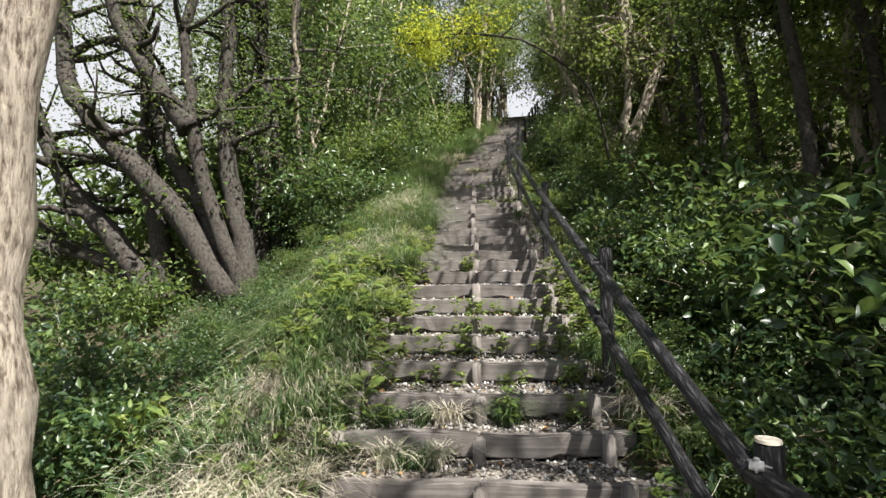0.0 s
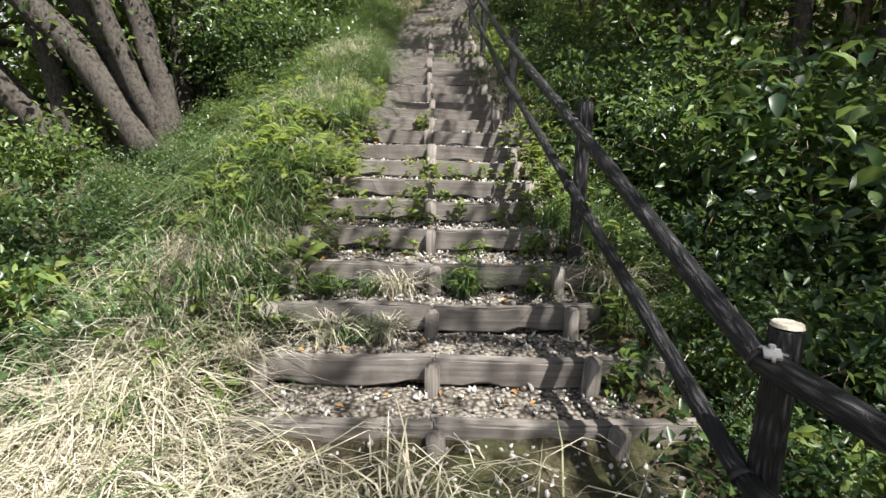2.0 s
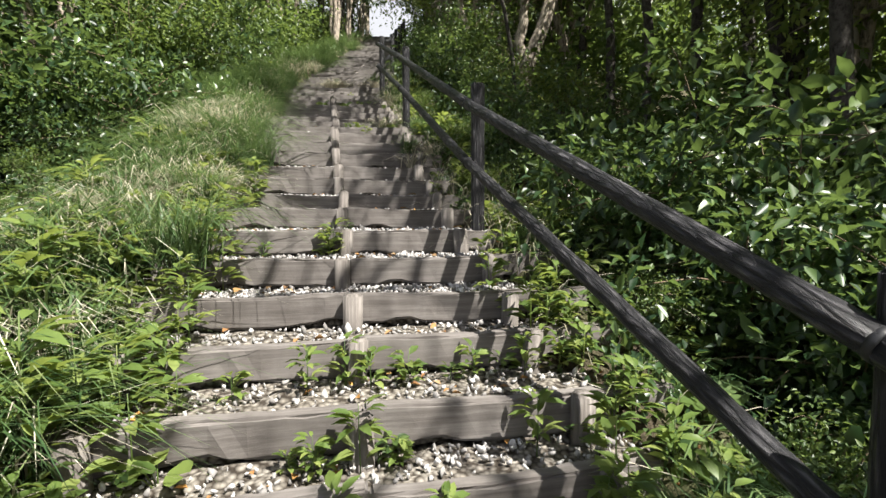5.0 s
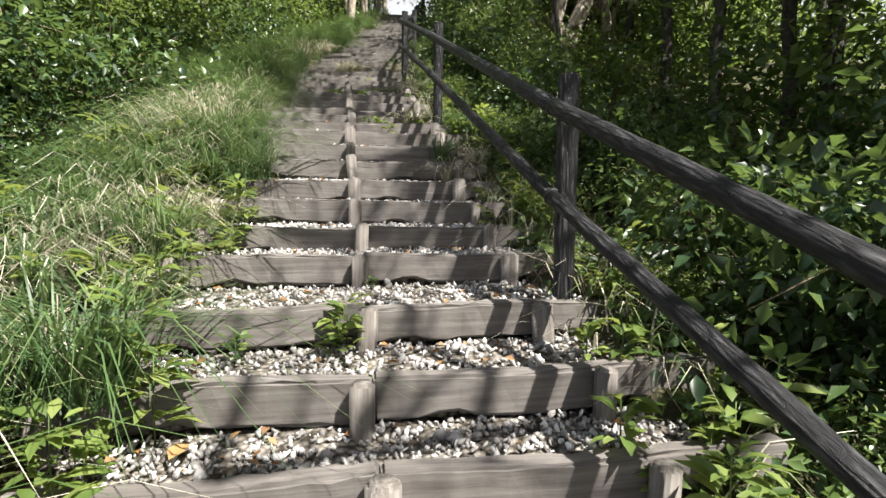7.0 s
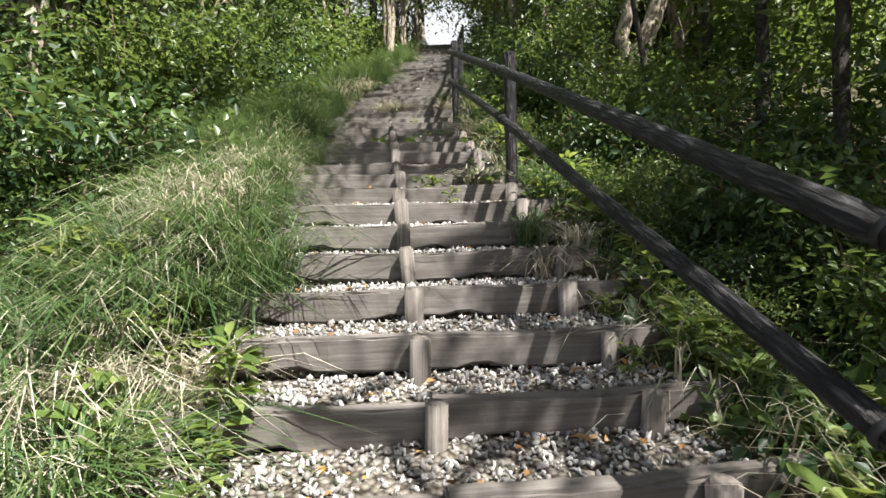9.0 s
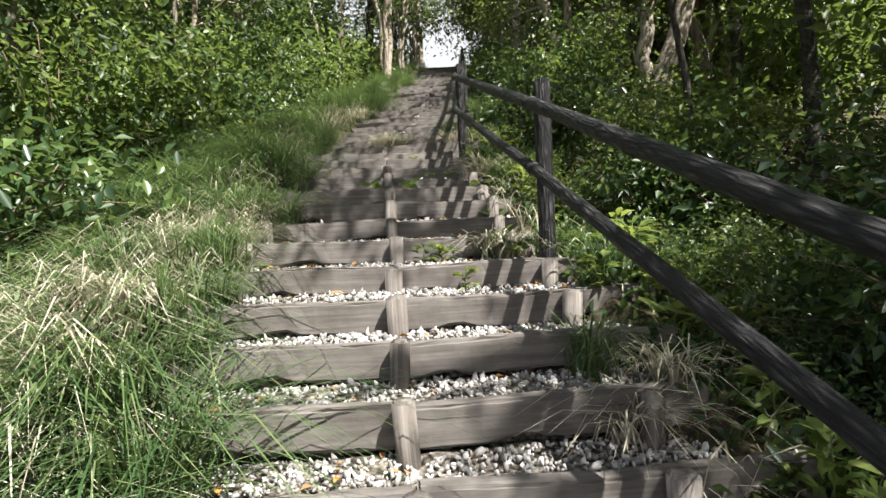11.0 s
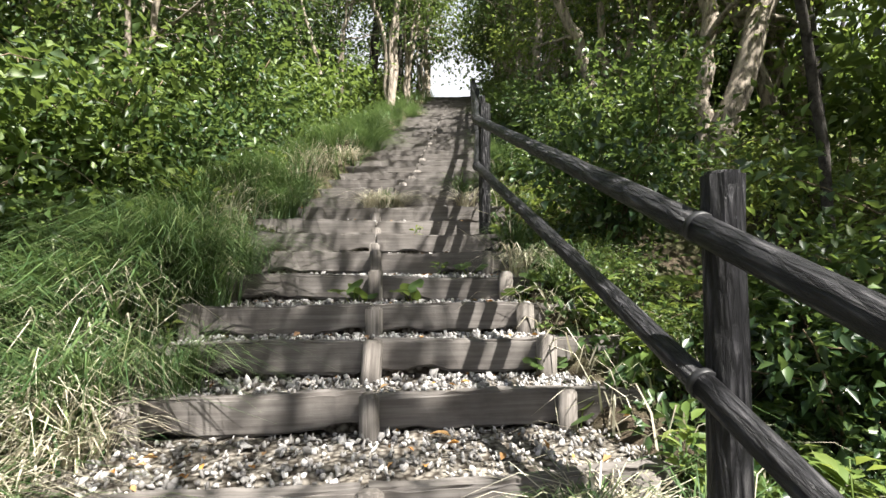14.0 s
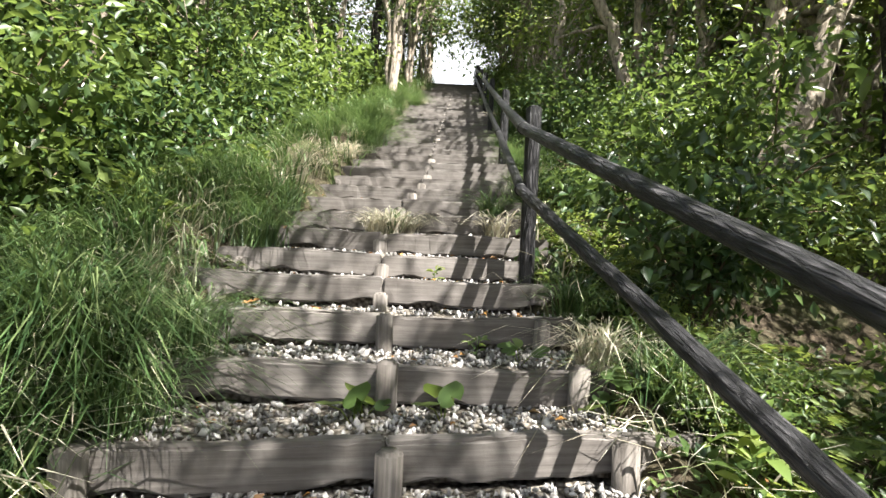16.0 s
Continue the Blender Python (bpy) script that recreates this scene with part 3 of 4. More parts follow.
def tree_data(seed, stems, radius, crown_from, clumps, per, spread, size, m_bark, m_leaf, branch=7, reach=1.3, thin=0.35, place=None):
    """Meshes of one tree: the stems each by itself, the branches, the crown of leaves round the twig ends."""
    rng = np.random.default_rng(seed)
    out, ends, twigs = [], [], []
    for k, pts in enumerate(stems):
        r = radius * (1.0 if k == 0 else rng.uniform(0.62, 0.9))
        t, line = limb(pts, r, r * thin, rng, 18, 11, 0.03)
        out.append(mesh_np("trunk", *t, m_bark, True))
        tb, e = branches_of(rng, line, r, branch, reach, crown_from)
        twigs += tb
        ends += e
    ends = np.array(ends)
    pick = ends[rng.integers(0, len(ends), clumps)] + rng.normal(size=(clumps, 3)) * 0.25
    if place is not None:
        pick = pick[~in_gap(pick + np.array(place))]
    return out, mesh_np("branchwork", *join(*twigs), m_bark, True), mesh_np("crown", *spray(rng, pick, per, spread, size), m_leaf)


def tree(data, m, label, group=""):
    trunks, limbs, crown = data
    t = tagged(new("tree"), label, "tree", group)
    t.matrix_basis = m
    for me in trunks:
        part("trunk", me, t)
    tagged(part("branchwork", limbs, t), kind="stuff")
    part("crown", crown, t)
    return t


def at_ground(x, y, sink=0.1):
    return (x, y, float(ground_z(x, y)) - sink)


def stem_up(rng, h, lean, n_s):
    """Control points of n_s stems that fan out from one foot."""
    res = []
    for k in range(n_s):
        a = rng.uniform(0, 2 * np.pi)
        d = np.array([math.cos(a), math.sin(a)]) * lean * rng.uniform(0.5, 1.3)
        p = [np.array([0, 0, 0.0]) + np.array([*(d * 0.06), 0])]
        for f in (0.25, 0.5, 0.75, 1.0):
            p.append(np.array([*(d * h * f ** 1.2), h * f]) + np.array([*rng.normal(size=2) * 0.12, 0]))
        res.append(p)
    return res


# the leaning clump of stems beside the foot of the stair
CLUMP_A = [[(0, 0, 0), (-0.9, 0, 1.45), (-1.95, -0.2, 2.7), (-3.0, -0.3, 3.85), (-3.75, -0.2, 5.1), (-4.1, 0, 7.5)],
           [(0.05, 0.1, 0), (-0.15, 0.1, 0.8), (-0.9, 0.3, 2.1), (-1.5, 0.4, 2.9), (-2.1, 0.4, 4.2), (-2.5, 0.6, 5.3), (-3.3, 0.8, 7.4)],
           [(0.1, 0.0, 0), (0.1, -0.1, 0.7), (-0.35, -0.2, 1.65), (-0.8, -0.3, 3.5), (-0.85, -0.3, 4.5), (-1.0, -0.3, 5.8), (-0.5, -0.2, 8.0)],
           [(-0.85, -0.3, 3.6), (-1.6, -0.5, 4.7), (-2.2, -0.6, 5.7), (-3.0, -0.8, 7.6)],
           [(0.18, 0.1, 0), (0.15, 0.2, 0.8), (-0.2, 0.3, 2.2), (-0.4, 0.3, 4.0), (-0.37, 0.3, 5.6), (-0.5, 0.4, 8.5)]]
CLUMP_B = [[(-0.1, 0, 0), (-0.25, 0, 1.8), (-0.1, 0.1, 3.5), (-0.3, 0.1, 6.2), (-0.2, 0.3, 8.5)],
           [(0.1, 0.05, 0), (0.25, 0.1, 2.2), (0.1, 0.1, 3.7), (0.5, 0.2, 5.4), (0.6, 0.3, 8.8)],
           [(0.0, 0.1, 0.2), (-0.35, 0.3, 2.0), (-0.9, 0.5, 4.6), (-1.2, 0.6, 7.0)]]
CLUMP_C = [[(0, 0, 0), (-1.1, 0, 1.5), (-1.8, 0, 2.3), (-2.6, 0, 3.3), (-4.2, 0.2, 6.2)],
           [(0, 0.1, 0), (-1.2, 0.2, 1.0), (-2.7, 0.4, 1.5), (-4.5, 0.6, 1.9)],
           [(0.1, 0, 0), (-0.3, 0.1, 1.8), (-0.7, 0.2, 3.6), (-0.9, 0.4, 5.6), (-1.3, 0.5, 8.0)]]
tree(tree_data(41, CLUMP_A, 0.29, 0.5, 190, 30, 0.36, 0.085, M_BARK, M_LEAF, 7, 1.4, 0.5), pose(*at_ground(-4.3, 10.4, 0.05)), "clump of dark leaning trunks with thin summer foliage on the bank")
tree(tree_data(42, CLUMP_B, 0.21, 0.5, 170, 36, 0.36, 0.085, M_BARK, M_LEAF, 10, 1.3, 0.55), pose(*at_ground(-4.15, 11.8, 0.05)), "two upright dark trunks with a thin green crown")
tree(tree_data(43, CLUMP_C, 0.28, 0.4, 150, 28, 0.36, 0.085, M_BARK, M_LEAF, 12, 1.6, 0.5), pose(*at_ground(-6.0, 10.8, 0.05)), "dark trunks spreading sideways over the low bank")
# the pale trunk close to the foot of the stair
PALE = [[(0.07, 0, -0.3), (0.02, 0, 0.25), (-0.10, 0, 0.8), (-0.16, 0.02, 1.5), (-0.18, 0.05, 2.2), (-0.14, 0.1, 3.2), (0.1, 0.2, 6.0), (0.3, 0.2, 8.5)]]
tree(tree_data(44, PALE, 0.185, 0.82, 60, 40, 0.4, 0.09, M_BARK_PALE, M_LEAF, 5, 1.4, 0.45, at_ground(-1.33, 2.5, 0.0)), pose(*at_ground(-1.33, 2.5, 0.0)), "thick trunk with pale cracked bark beside the stair foot")

rng = np.random.default_rng(50)
WOOD = []
for k in range(6):
    n_s = (1, 3, 2, 1, 4, 2)[k]
    h = (9.5, 8.5, 9.0, 11.0, 7.5, 10.0)[k]
    WOOD.append(tree_data(60 + k, stem_up(rng, h, (0.10, 0.22, 0.16, 0.08, 0.28, 0.14)[k], n_s), (0.16, 0.11, 0.13, 0.22, 0.09, 0.15)[k], 0.42, 150, 40, 0.34, 0.15,
                          (M_BARK, M_BARK_GREY, M_BARK_GREY, M_BARK, M_BARK_GREY, M_BARK)[k], (M_LEAF_DARK, M_LEAF, M_LEAF_LIGHT, M_LEAF_DARK, M_LEAF_DARK, M_LEAF)[k], (16, 8, 10, 18, 6, 10)[k], 1.7))
FAR_WOOD = []
for k in range(6):
    h = (9.5, 8.5, 9.0, 11.0, 7.5, 10.0)[k]
    FAR_WOOD.append(tree_data(160 + k, stem_up(rng, h, 0.14, (1, 2, 2, 1, 3, 1)[k]), (0.16, 0.11, 0.13, 0.22, 0.09, 0.15)[k], 0.3, 110, 20, 0.45, 0.23,
                              (M_BARK, M_BARK_GREY, M_BARK_GREY, M_BARK, M_BARK_GREY, M_BARK)[k], (M_LEAF_DARK, M_LEAF, M_LEAF_LIGHT, M_LEAF_DARK, M_LEAF_DARK, M_LEAF)[k], 8, 1.9))
WOOD_LABEL = ["single dark trunk with a green crown in the wood", "several slender grey trunks from one foot, green crown", "pair of grey trunks with a light green crown",
              "tall thick dark trunk with a dense dark crown", "fan of thin grey trunks from one foot beside the path", "pair of dark trunks with a light green crown"]
SPOTS = [(9.0, 9.0, 3), (9.3, 11.2, 3), (10.2, 7.2, 3), (11.2, 9.6, 1), (9.2, 5.6, 0), (6.9, 30.6, 4), (7.5, 34.2, 1), (2.1, 33.4, 0), (2.6, 37.2, 5), (7.9, 37.8, 4), (6.6, 28.2, 1), (8.9, 12.4, 0), (8.3, 17.6, 2), (8.6, 20.4, 1), (10.4, 17.2, 2), (12.4, 15.2, 5), (13.4, 12.6, 2), (7.0, 18.0, 4), (6.2, 20.4, 2), (7.9, 26.0, 4), (7.7, 22.4, 1), (8.6, 24.0, 4), (7.1, 29.5, 4), (6.9, 33.0, 2),
         (0.3, 27.0, 0), (1.4, 31.0, 5), (-0.6, 23.5, 4), (1.9, 35.0, 2), (8.3, 36.5, 1), (-1.8, 29.0, 1)]
SPOTS += [(5.9, 26.5, 4), (6.2, 29.5, 1), (6.6, 32.0, 4), (6.9, 34.5, 1), (1.7, 28.0, 1), (2.6, 31.5, 4), (3.2, 35.0, 1), (1.0, 24.5, 1), (-3.7, 12.8, 4), (-4.4, 15.0, 1), (-3.2, 17.2, 4), (-2.6, 20.0, 1)]
FIXED = len(SPOTS)
for gx_ in np.arange(5.2, 22, 3.0):
    for gy_ in np.arange(-4.5, 42, 3.1):
        SPOTS.append((gx_ + 0.19 * max(0, gy_ - 16) + rng.uniform(-1.0, 1.0), gy_ + rng.uniform(-1.1, 1.1), int(rng.integers(6))))
for gx_ in np.arange(-5.2, -22, -3.3):
    for gy_ in np.arange(15.5, 42, 3.4):
        SPOTS.append((gx_ + 0.15 * max(0, gy_ - 16) + rng.uniform(-1.0, 1.0), gy_ + rng.uniform(-1.2, 1.2), int(rng.integers(6))))
def keeps_open(x, y):
    """Leaves the sky open over the low side, and lets the sun reach the foot of the stair."""
    return not (x < -3 and math.degrees(math.atan2(0.7 - x, y - 0.4)) > 27 or (2.0 < x < 8.2 and -6 < y < 8.0) or (x < 4.4 and y < 6) or (y > 7 and -0.5 < x - float(centre_x(y)) < 6.4))


SPOTS = SPOTS[:FIXED] + [p for p in SPOTS[FIXED:] if keeps_open(p[0], p[1]) and not (p[0] > 4 and p[1] > 10.5 and rng.uniform() < (0.93 if p[0] - float(centre_x(p[1])) < 12 else 0.7))]
for x, y, k in SPOTS:
    s = rng.uniform(0.85, 1.12)
    far = abs(x - float(centre_x(y))) > 10 or y > 31
    tree((FAR_WOOD if far else WOOD)[k], pose(*at_ground(x, y), rng.normal() * 2, rng.normal() * 2, rng.uniform(0, 360)) @ Matrix.Scale(s, 4), WOOD_LABEL[k], "trees of the wood")
# trees added for their shade: crowns mostly out of view dapple stair and banks
for k, (x, y, reach, leafy) in enumerate(((5.6, 0.9, 0.85, 0.45), (5.3, 1.7, 0.4, 0.4), (6.4, 2.8, 0.95, 0.5), (6.7, 4.5, 0.95, 0.5), (6.8, 6.2, 0.95, 0.5), (6.7, 7.7, 0.9, 0.5), (6.7, 9.5, 1.0, 0.45), (6.8, 11.1, 1.0, 0.45), (6.9, 12.7, 1.0, 0.45), (7.1, 14.4, 1.0, 0.45),
                                          (7.4, 16.3, 1.0, 0.5), (7.9, 18.6, 1.0, 0.5), (8.4, 21.0, 1.0, 0.5), (5.5, 7.6, 0.25, 0.4))):
    shade_arch = [[(0, 0, 0), (0.15, 0.1, 2.5), (-0.1, 0.1, 4.6), (-1.0 * reach, -0.1, 6.4), (-2.8 * reach, -0.2, 7.2), (-4.6 * reach, -0.4, 7.4)]]
    foot = at_ground(x, y)
    tree(tree_data(78 + k, shade_arch, 0.11, leafy, 80 if reach < 0.5 else 230 if y < 13 else 60, 34, 0.32, 0.12, M_BARK, M_LEAF, 13, 1.3, 0.35, foot), pose(*foot), "slim arching tree with a thin crown, added to shade the stair", "trees of the wood")
THIN = [tree_data(75 + k, stem_up(rng, 8.5, 0.16, 2), 0.10, 0.5, 62, 34, 0.36, 0.11, M_BARK, M_LEAF_LIGHT, 9, 1.4) for k in range(2)]
for x, y, k in ((5.2, -2.6, 0), (6.3, 1.0, 1), (8.4, 6.6, 1), (7.4, 7.0, 1), (7.4, 9.4, 0), (7.6, -1.0, 0), (8.4, 3.2, 1)):
    tree(THIN[k], pose(*at_ground(x, y), 0, 0, rng.uniform(0, 360)), "slim dark trunks with a thin light green crown", "trees of the wood")
LEAN_A = [[(0, 0, -0.2), (0.35, 0.1, 1.2), (0.9, 0.2, 2.6), (1.5, 0.3, 4.2), (2.2, 0.4, 7.5)], [(0.15, 0.2, -0.2), (0.1, 0.3, 1.4), (0.3, 0.4, 3.0), (0.1, 0.5, 6.5)]]
LEAN_B = [[(0, 0, -0.2), (-0.05, 0, 1.0), (-0.35, 0.1, 2.4), (-0.9, 0.2, 4.0), (-1.3, 0.4, 7.0)], [(0.2, 0, -0.2), (0.5, 0.1, 1.4), (0.8, 0.2, 3.0), (1.0, 0.3, 7.5)], [(0.1, 0.2, -0.2), (0.25, 0.3, 2.0), (0.2, 0.3, 4.0), (0.4, 0.4, 7.8)]]
LEAN_C = [[(0.1 * k, 0.12 * (k % 2), -0.2), (0.12 + 0.22 * k, 0.1, 1.5), (0.2 + 0.42 * k, 0.2, 3.2), (0.3 + 0.7 * k, 0.3, 7.0)] for k in range(5)]
LEANING = [tree_data(171, LEAN_A, 0.19, 0.5, 60, 34, 0.34, 0.13, M_BARK_GREY, M_LEAF_LIGHT, 9, 1.5, 0.6), tree_data(172, LEAN_B, 0.13, 0.5, 60, 34, 0.34, 0.13, M_BARK_GREY, M_LEAF_LIGHT, 7, 1.4, 0.6),
           tree_data(173, LEAN_C, 0.12, 0.55, 70, 34, 0.34, 0.13, M_BARK_GREY, M_LEAF_LIGHT, 4, 1.2, 0.6)]
for x, y, k, s in ((5.0, 18.6, 1, 1.0), (5.6, 17.6, 0, 0.9), (5.7, 16.3, 0, 1.1), (4.6, 21.4, 2, 1.0), (5.6, 24.6, 2, 1.1), (7.4, 17.0, 1, 1.1), (6.2, 27.4, 2, 1.0)):
    tree(LEANING[k], pose(*at_ground(x, y)) @ Matrix.Scale(s, 4), ("thick grey trunk leaning over the slope", "three grey trunks spreading from one foot", "bundle of pale grey stems leaning away from the path")[k], "trees of the wood")
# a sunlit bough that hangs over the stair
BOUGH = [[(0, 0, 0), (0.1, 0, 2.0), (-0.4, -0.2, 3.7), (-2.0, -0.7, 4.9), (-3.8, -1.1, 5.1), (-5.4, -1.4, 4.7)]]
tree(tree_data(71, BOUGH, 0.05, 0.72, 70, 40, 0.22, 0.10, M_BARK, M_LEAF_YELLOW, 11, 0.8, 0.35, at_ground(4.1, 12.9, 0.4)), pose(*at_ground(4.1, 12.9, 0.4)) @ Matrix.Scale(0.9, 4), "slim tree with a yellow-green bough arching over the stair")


# ---- shrubs ----
def shrub_data(seed, height, radius, clumps, per, spread, size, m_leaf, shape="oval", ratio=0.5, stems=7):
    rng = np.random.default_rng(seed)
    tubes, ends = [], []
    for _ in range(stems):
        a, h = rng.uniform(0, 2 * np.pi), height * rng.uniform(0.6, 1.0)
        e = np.array([math.cos(a) * radius * rng.uniform(0.2, 0.9), math.sin(a) * radius * rng.uniform(0.2, 0.9), h])
        t, line = limb([(0.03 * math.cos(a), 0.03 * math.sin(a), -0.1), e * np.array([0.35, 0.35, 0.5]), e], 0.016, 0.004, rng, 8, 5, 0.015)
        tubes.append(t)
        ends += list(line[3:])
        for _ in range(3):
            j = rng.integers(3, 8)
            e2 = line[j] + rng.normal(size=3) * np.array([1, 1, 0.5]) * radius * 0.4
            t2, l2 = limb([line[j], (line[j] + e2) / 2 + np.array([0, 0, 0.05]), e2], 0.007, 0.002, rng, 5, 4, 0.008)
            tubes.append(t2)
            ends += list(l2[2:])
    ends = np.array(ends)
    pick = ends[rng.integers(0, len(ends), clumps)]
    return mesh_np("branchwork", *join(*tubes), M_TWIG, True), mesh_np("foliage", *spray(rng, pick, per, spread, size, shape, 0.7, ratio), m_leaf)


def shrub(data, m, label, group="", name="shrub"):
    s = tagged(new(name), label, "shrub", group)
    s.matrix_basis = m
    tagged(part("branchwork", data[0], s), kind="stuff")
    part("foliage", data[1], s)
    return s


# large glossy leaves on the uphill side of the rail
BIG = [shrub_data(81 + k, (2.3, 1.9, 2.5)[k], 0.9, 85, 11, 0.2, 0.19, M_LEAF_DARK, "pointed", 0.46, 11) for k in range(3)]
for i, (x, y, s) in enumerate([(3.9, 4.6, 0.85), (3.6, 5.4, 1.0), (4.3, 5.6, 1.1), (4.3, 4.2, 1.1), (4.4, 3.1, 0.85), (5.0, 3.0, 1.1), (3.9, 6.6, 0.9), (5.2, 6.6, 1.15), (5.4, 4.8, 1.2), (6.4, 5.6, 1.3), (6.2, 7.4, 1.3), (6.3, 3.6, 1.25)]):
    shrub(BIG[i % 3], pose(*at_ground(x, y), 0, 0, 67 * i) @ Matrix.Scale(s, 4), "shrub with large glossy dark green leaves beside the handrail", "large-leaved shrubs")
# mid-sized shrubs
MID = [shrub_data(91 + k, (1.3, 1.7, 1.1, 2.2)[k], (0.8, 0.9, 0.75, 1.1)[k], 150, 16, 0.16, (0.08, 0.105, 0.065, 0.11)[k], (M_LEAF, M_LEAF_DARK, M_LEAF_LIGHT, M_LEAF)[k]) for k in range(4)]
MID_LABEL = ["low mid-green leafy shrub on the slope", "dense dark green shrub on the slope", "low bright green shrub on the slope", "tall leafy green shrub in the undergrowth"]
rng = np.random.default_rng(95)
PLACES = []
for y in np.arange(5.4, 36, 1.0):
    c = float(centre_x(y))
    PLACES += [(c + rng.uniform(2.1, 2.7), y + rng.uniform(-.4, .4), int(rng.choice([0, 1, 1])), rng.uniform(0.6, 1.0)), (c + rng.uniform(2.9, 4.2), y + rng.uniform(-.5, .5), int(rng.choice([0, 1, 1, 2, 3])), rng.uniform(0.75, 1.1)),
               (c + rng.uniform(4.5, 7.0), y + rng.uniform(-.5, .5), int(rng.integers(4)), rng.uniform(0.8, 1.3))]
for y in np.arange(2.7, 5.6, 0.42):
    PLACES += [(float(centre_x(y)) + rng.uniform(1.6, 1.9), y + rng.uniform(-.2, .2), int(rng.choice([0, 1, 1])), rng.uniform(0.3, 0.42)), (float(centre_x(y)) + rng.uniform(2.2, 2.8), y, 1, rng.uniform(0.55, 0.8))]
for y in np.arange(6.6, 17, 0.55):
    PLACES.append((float(centre_x(y)) + rng.uniform(1.5, 2.0), y + rng.uniform(-.2, .2), int(rng.choice([0, 1, 2])), rng.uniform(0.28, 0.45)))
for y in np.arange(11.6, 36, 0.8):
    c = float(centre_x(y))
    PLACES += [(c - rng.uniform(2.9, 3.5), y + rng.uniform(-.3, .3), int(rng.choice([1, 1, 1, 3])), rng.uniform(0.9, 1.3)), (c - rng.uniform(3.6, 4.8), y + rng.uniform(-.4, .4), int(rng.choice([1, 1, 3])), rng.uniform(1.2, 1.6)),
               (c - rng.uniform(5.0, 7.5), y + rng.uniform(-.5, .5), 3, rng.uniform(1.3, 1.8))]
for y in np.arange(2.6, 11.6, 0.75):
    PLACES += [(-rng.uniform(2.3, 2.8), y + rng.uniform(-.3, .3), int(rng.choice([1, 0, 1])), rng.uniform(0.5, 0.8)), (-rng.uniform(2.9, 3.8), y + rng.uniform(-.4, .4), int(rng.choice([1, 0, 1])), rng.uniform(0.8, 1.15)),
               (-rng.uniform(5.4, 8.0), y + rng.uniform(-.4, .4), int(rng.integers(4)), rng.uniform(0.8, 1.1)), (-rng.uniform(8.5, 13.0), y + rng.uniform(-.4, .4), int(rng.integers(4)), rng.uniform(1.0, 1.5))]
for _ in range(120):
    y = rng.uniform(3, 44)
    PLACES.append((float(centre_x(y)) + rng.uniform(6.5, 17), y, int(rng.choice([1, 3, 3, 0])), rng.uniform(1.3, 2.1)))
for _ in range(70):
    y = rng.uniform(13, 44)
    PLACES.append((float(centre_x(y)) - rng.uniform(5.5, 15), y, int(rng.choice([1, 3, 3, 0])), rng.uniform(1.3, 2.1)))
for y in np.arange(36.0, 44, 1.2):
    for o in (-4.2, -3.2, 3.0, 4.0, 5.2):
        PLACES.append((float(centre_x(y)) + o + rng.uniform(-.4, .4), y, int(rng.integers(4)), rng.uniform(1.0, 1.5)))
FAR_MID = [shrub_data(191 + k, (1.3, 1.7, 1.1, 2.2)[k], (0.8, 0.9, 0.75, 1.1)[k], 70, 9, 0.2, 0.15, M_LEAF) for k in range(4)]
far_v, far_f, far_n = [], [], 0
for x, y, k, s in PLACES:
    if 5.8 < y < 10.8 and -4.5 < x < -1.8:
        s = min(s, 0.42)
    if abs(x - float(centre_x(y))) > 5.2 or y > 20:
        me = FAR_MID[k][1]
        co = np.empty(len(me.vertices) * 3, dtype=np.float32)
        me.vertices.foreach_get("co", co)
        ix = np.empty(len(me.loops), dtype=np.int32)
        me.loops.foreach_get("vertex_index", ix)
        a = rng.uniform(0, 2 * np.pi)
        turn = np.array([[math.cos(a), -math.sin(a), 0], [math.sin(a), math.cos(a), 0], [0, 0, 1]]) * s
        far_v.append(co.reshape(-1, 3) @ turn.T + np.array(at_ground(x, y)))
        far_f.append(ix.reshape(-1, 3) + far_n)
        far_n += len(me.vertices)
        continue
    shrub(MID[k], pose(*at_ground(x, y), 0, 0, rng.uniform(0, 360)) @ Matrix.Scale(s, 4), MID_LABEL[k], "shrubs of the undergrowth")
tagged(new("far_undergrowth", mesh_np("far_undergrowth", np.concatenate(far_v), np.concatenate(far_f), M_LEAF)), "dense dark green bushes deeper in the wood", "undergrowth", kind="stuff")
# pale broad-leaved plant near the foot of the stair
PALE_LEAF = shrub_data(99, 0.6, 0.3, 16, 7, 0.08, 0.16, M_LEAF_LIGHT, "pointed", 0.42, 5)
for i, (x, y, s) in enumerate([(-2.0, 4.35, 1.0), (-2.5, 3.4, 0.8), (-2.7, 4.9, 0.9), (2.35, 2.05, 0.8), (2.25, 1.6, 0.7), (2.6, 2.6, 0.9)]):
    shrub(PALE_LEAF, pose(*at_ground(x, y, 0.02), 0, 0, 80 * i) @ Matrix.Scale(s, 4), "young plant with broad light green leaves", "broad-leaved plants", "plant")


# ---- grass and small growth ----
def scatter(rng, count, o_range, y_range, power=1.0):
    y = y_range[0] + (y_range[1] - y_range[0]) * rng.uniform(0, 1, count) ** power
    x = centre_x(y) + rng.uniform(*o_range, count)
    return x, y


def patch(x, y, k=1.0):
    return 0.5 + 0.5 * np.sin(x * 2.3 * k + 1.1 * np.sin(y * 1.7 * k)) * np.sin(y * 1.9 * k + x * 0.7)


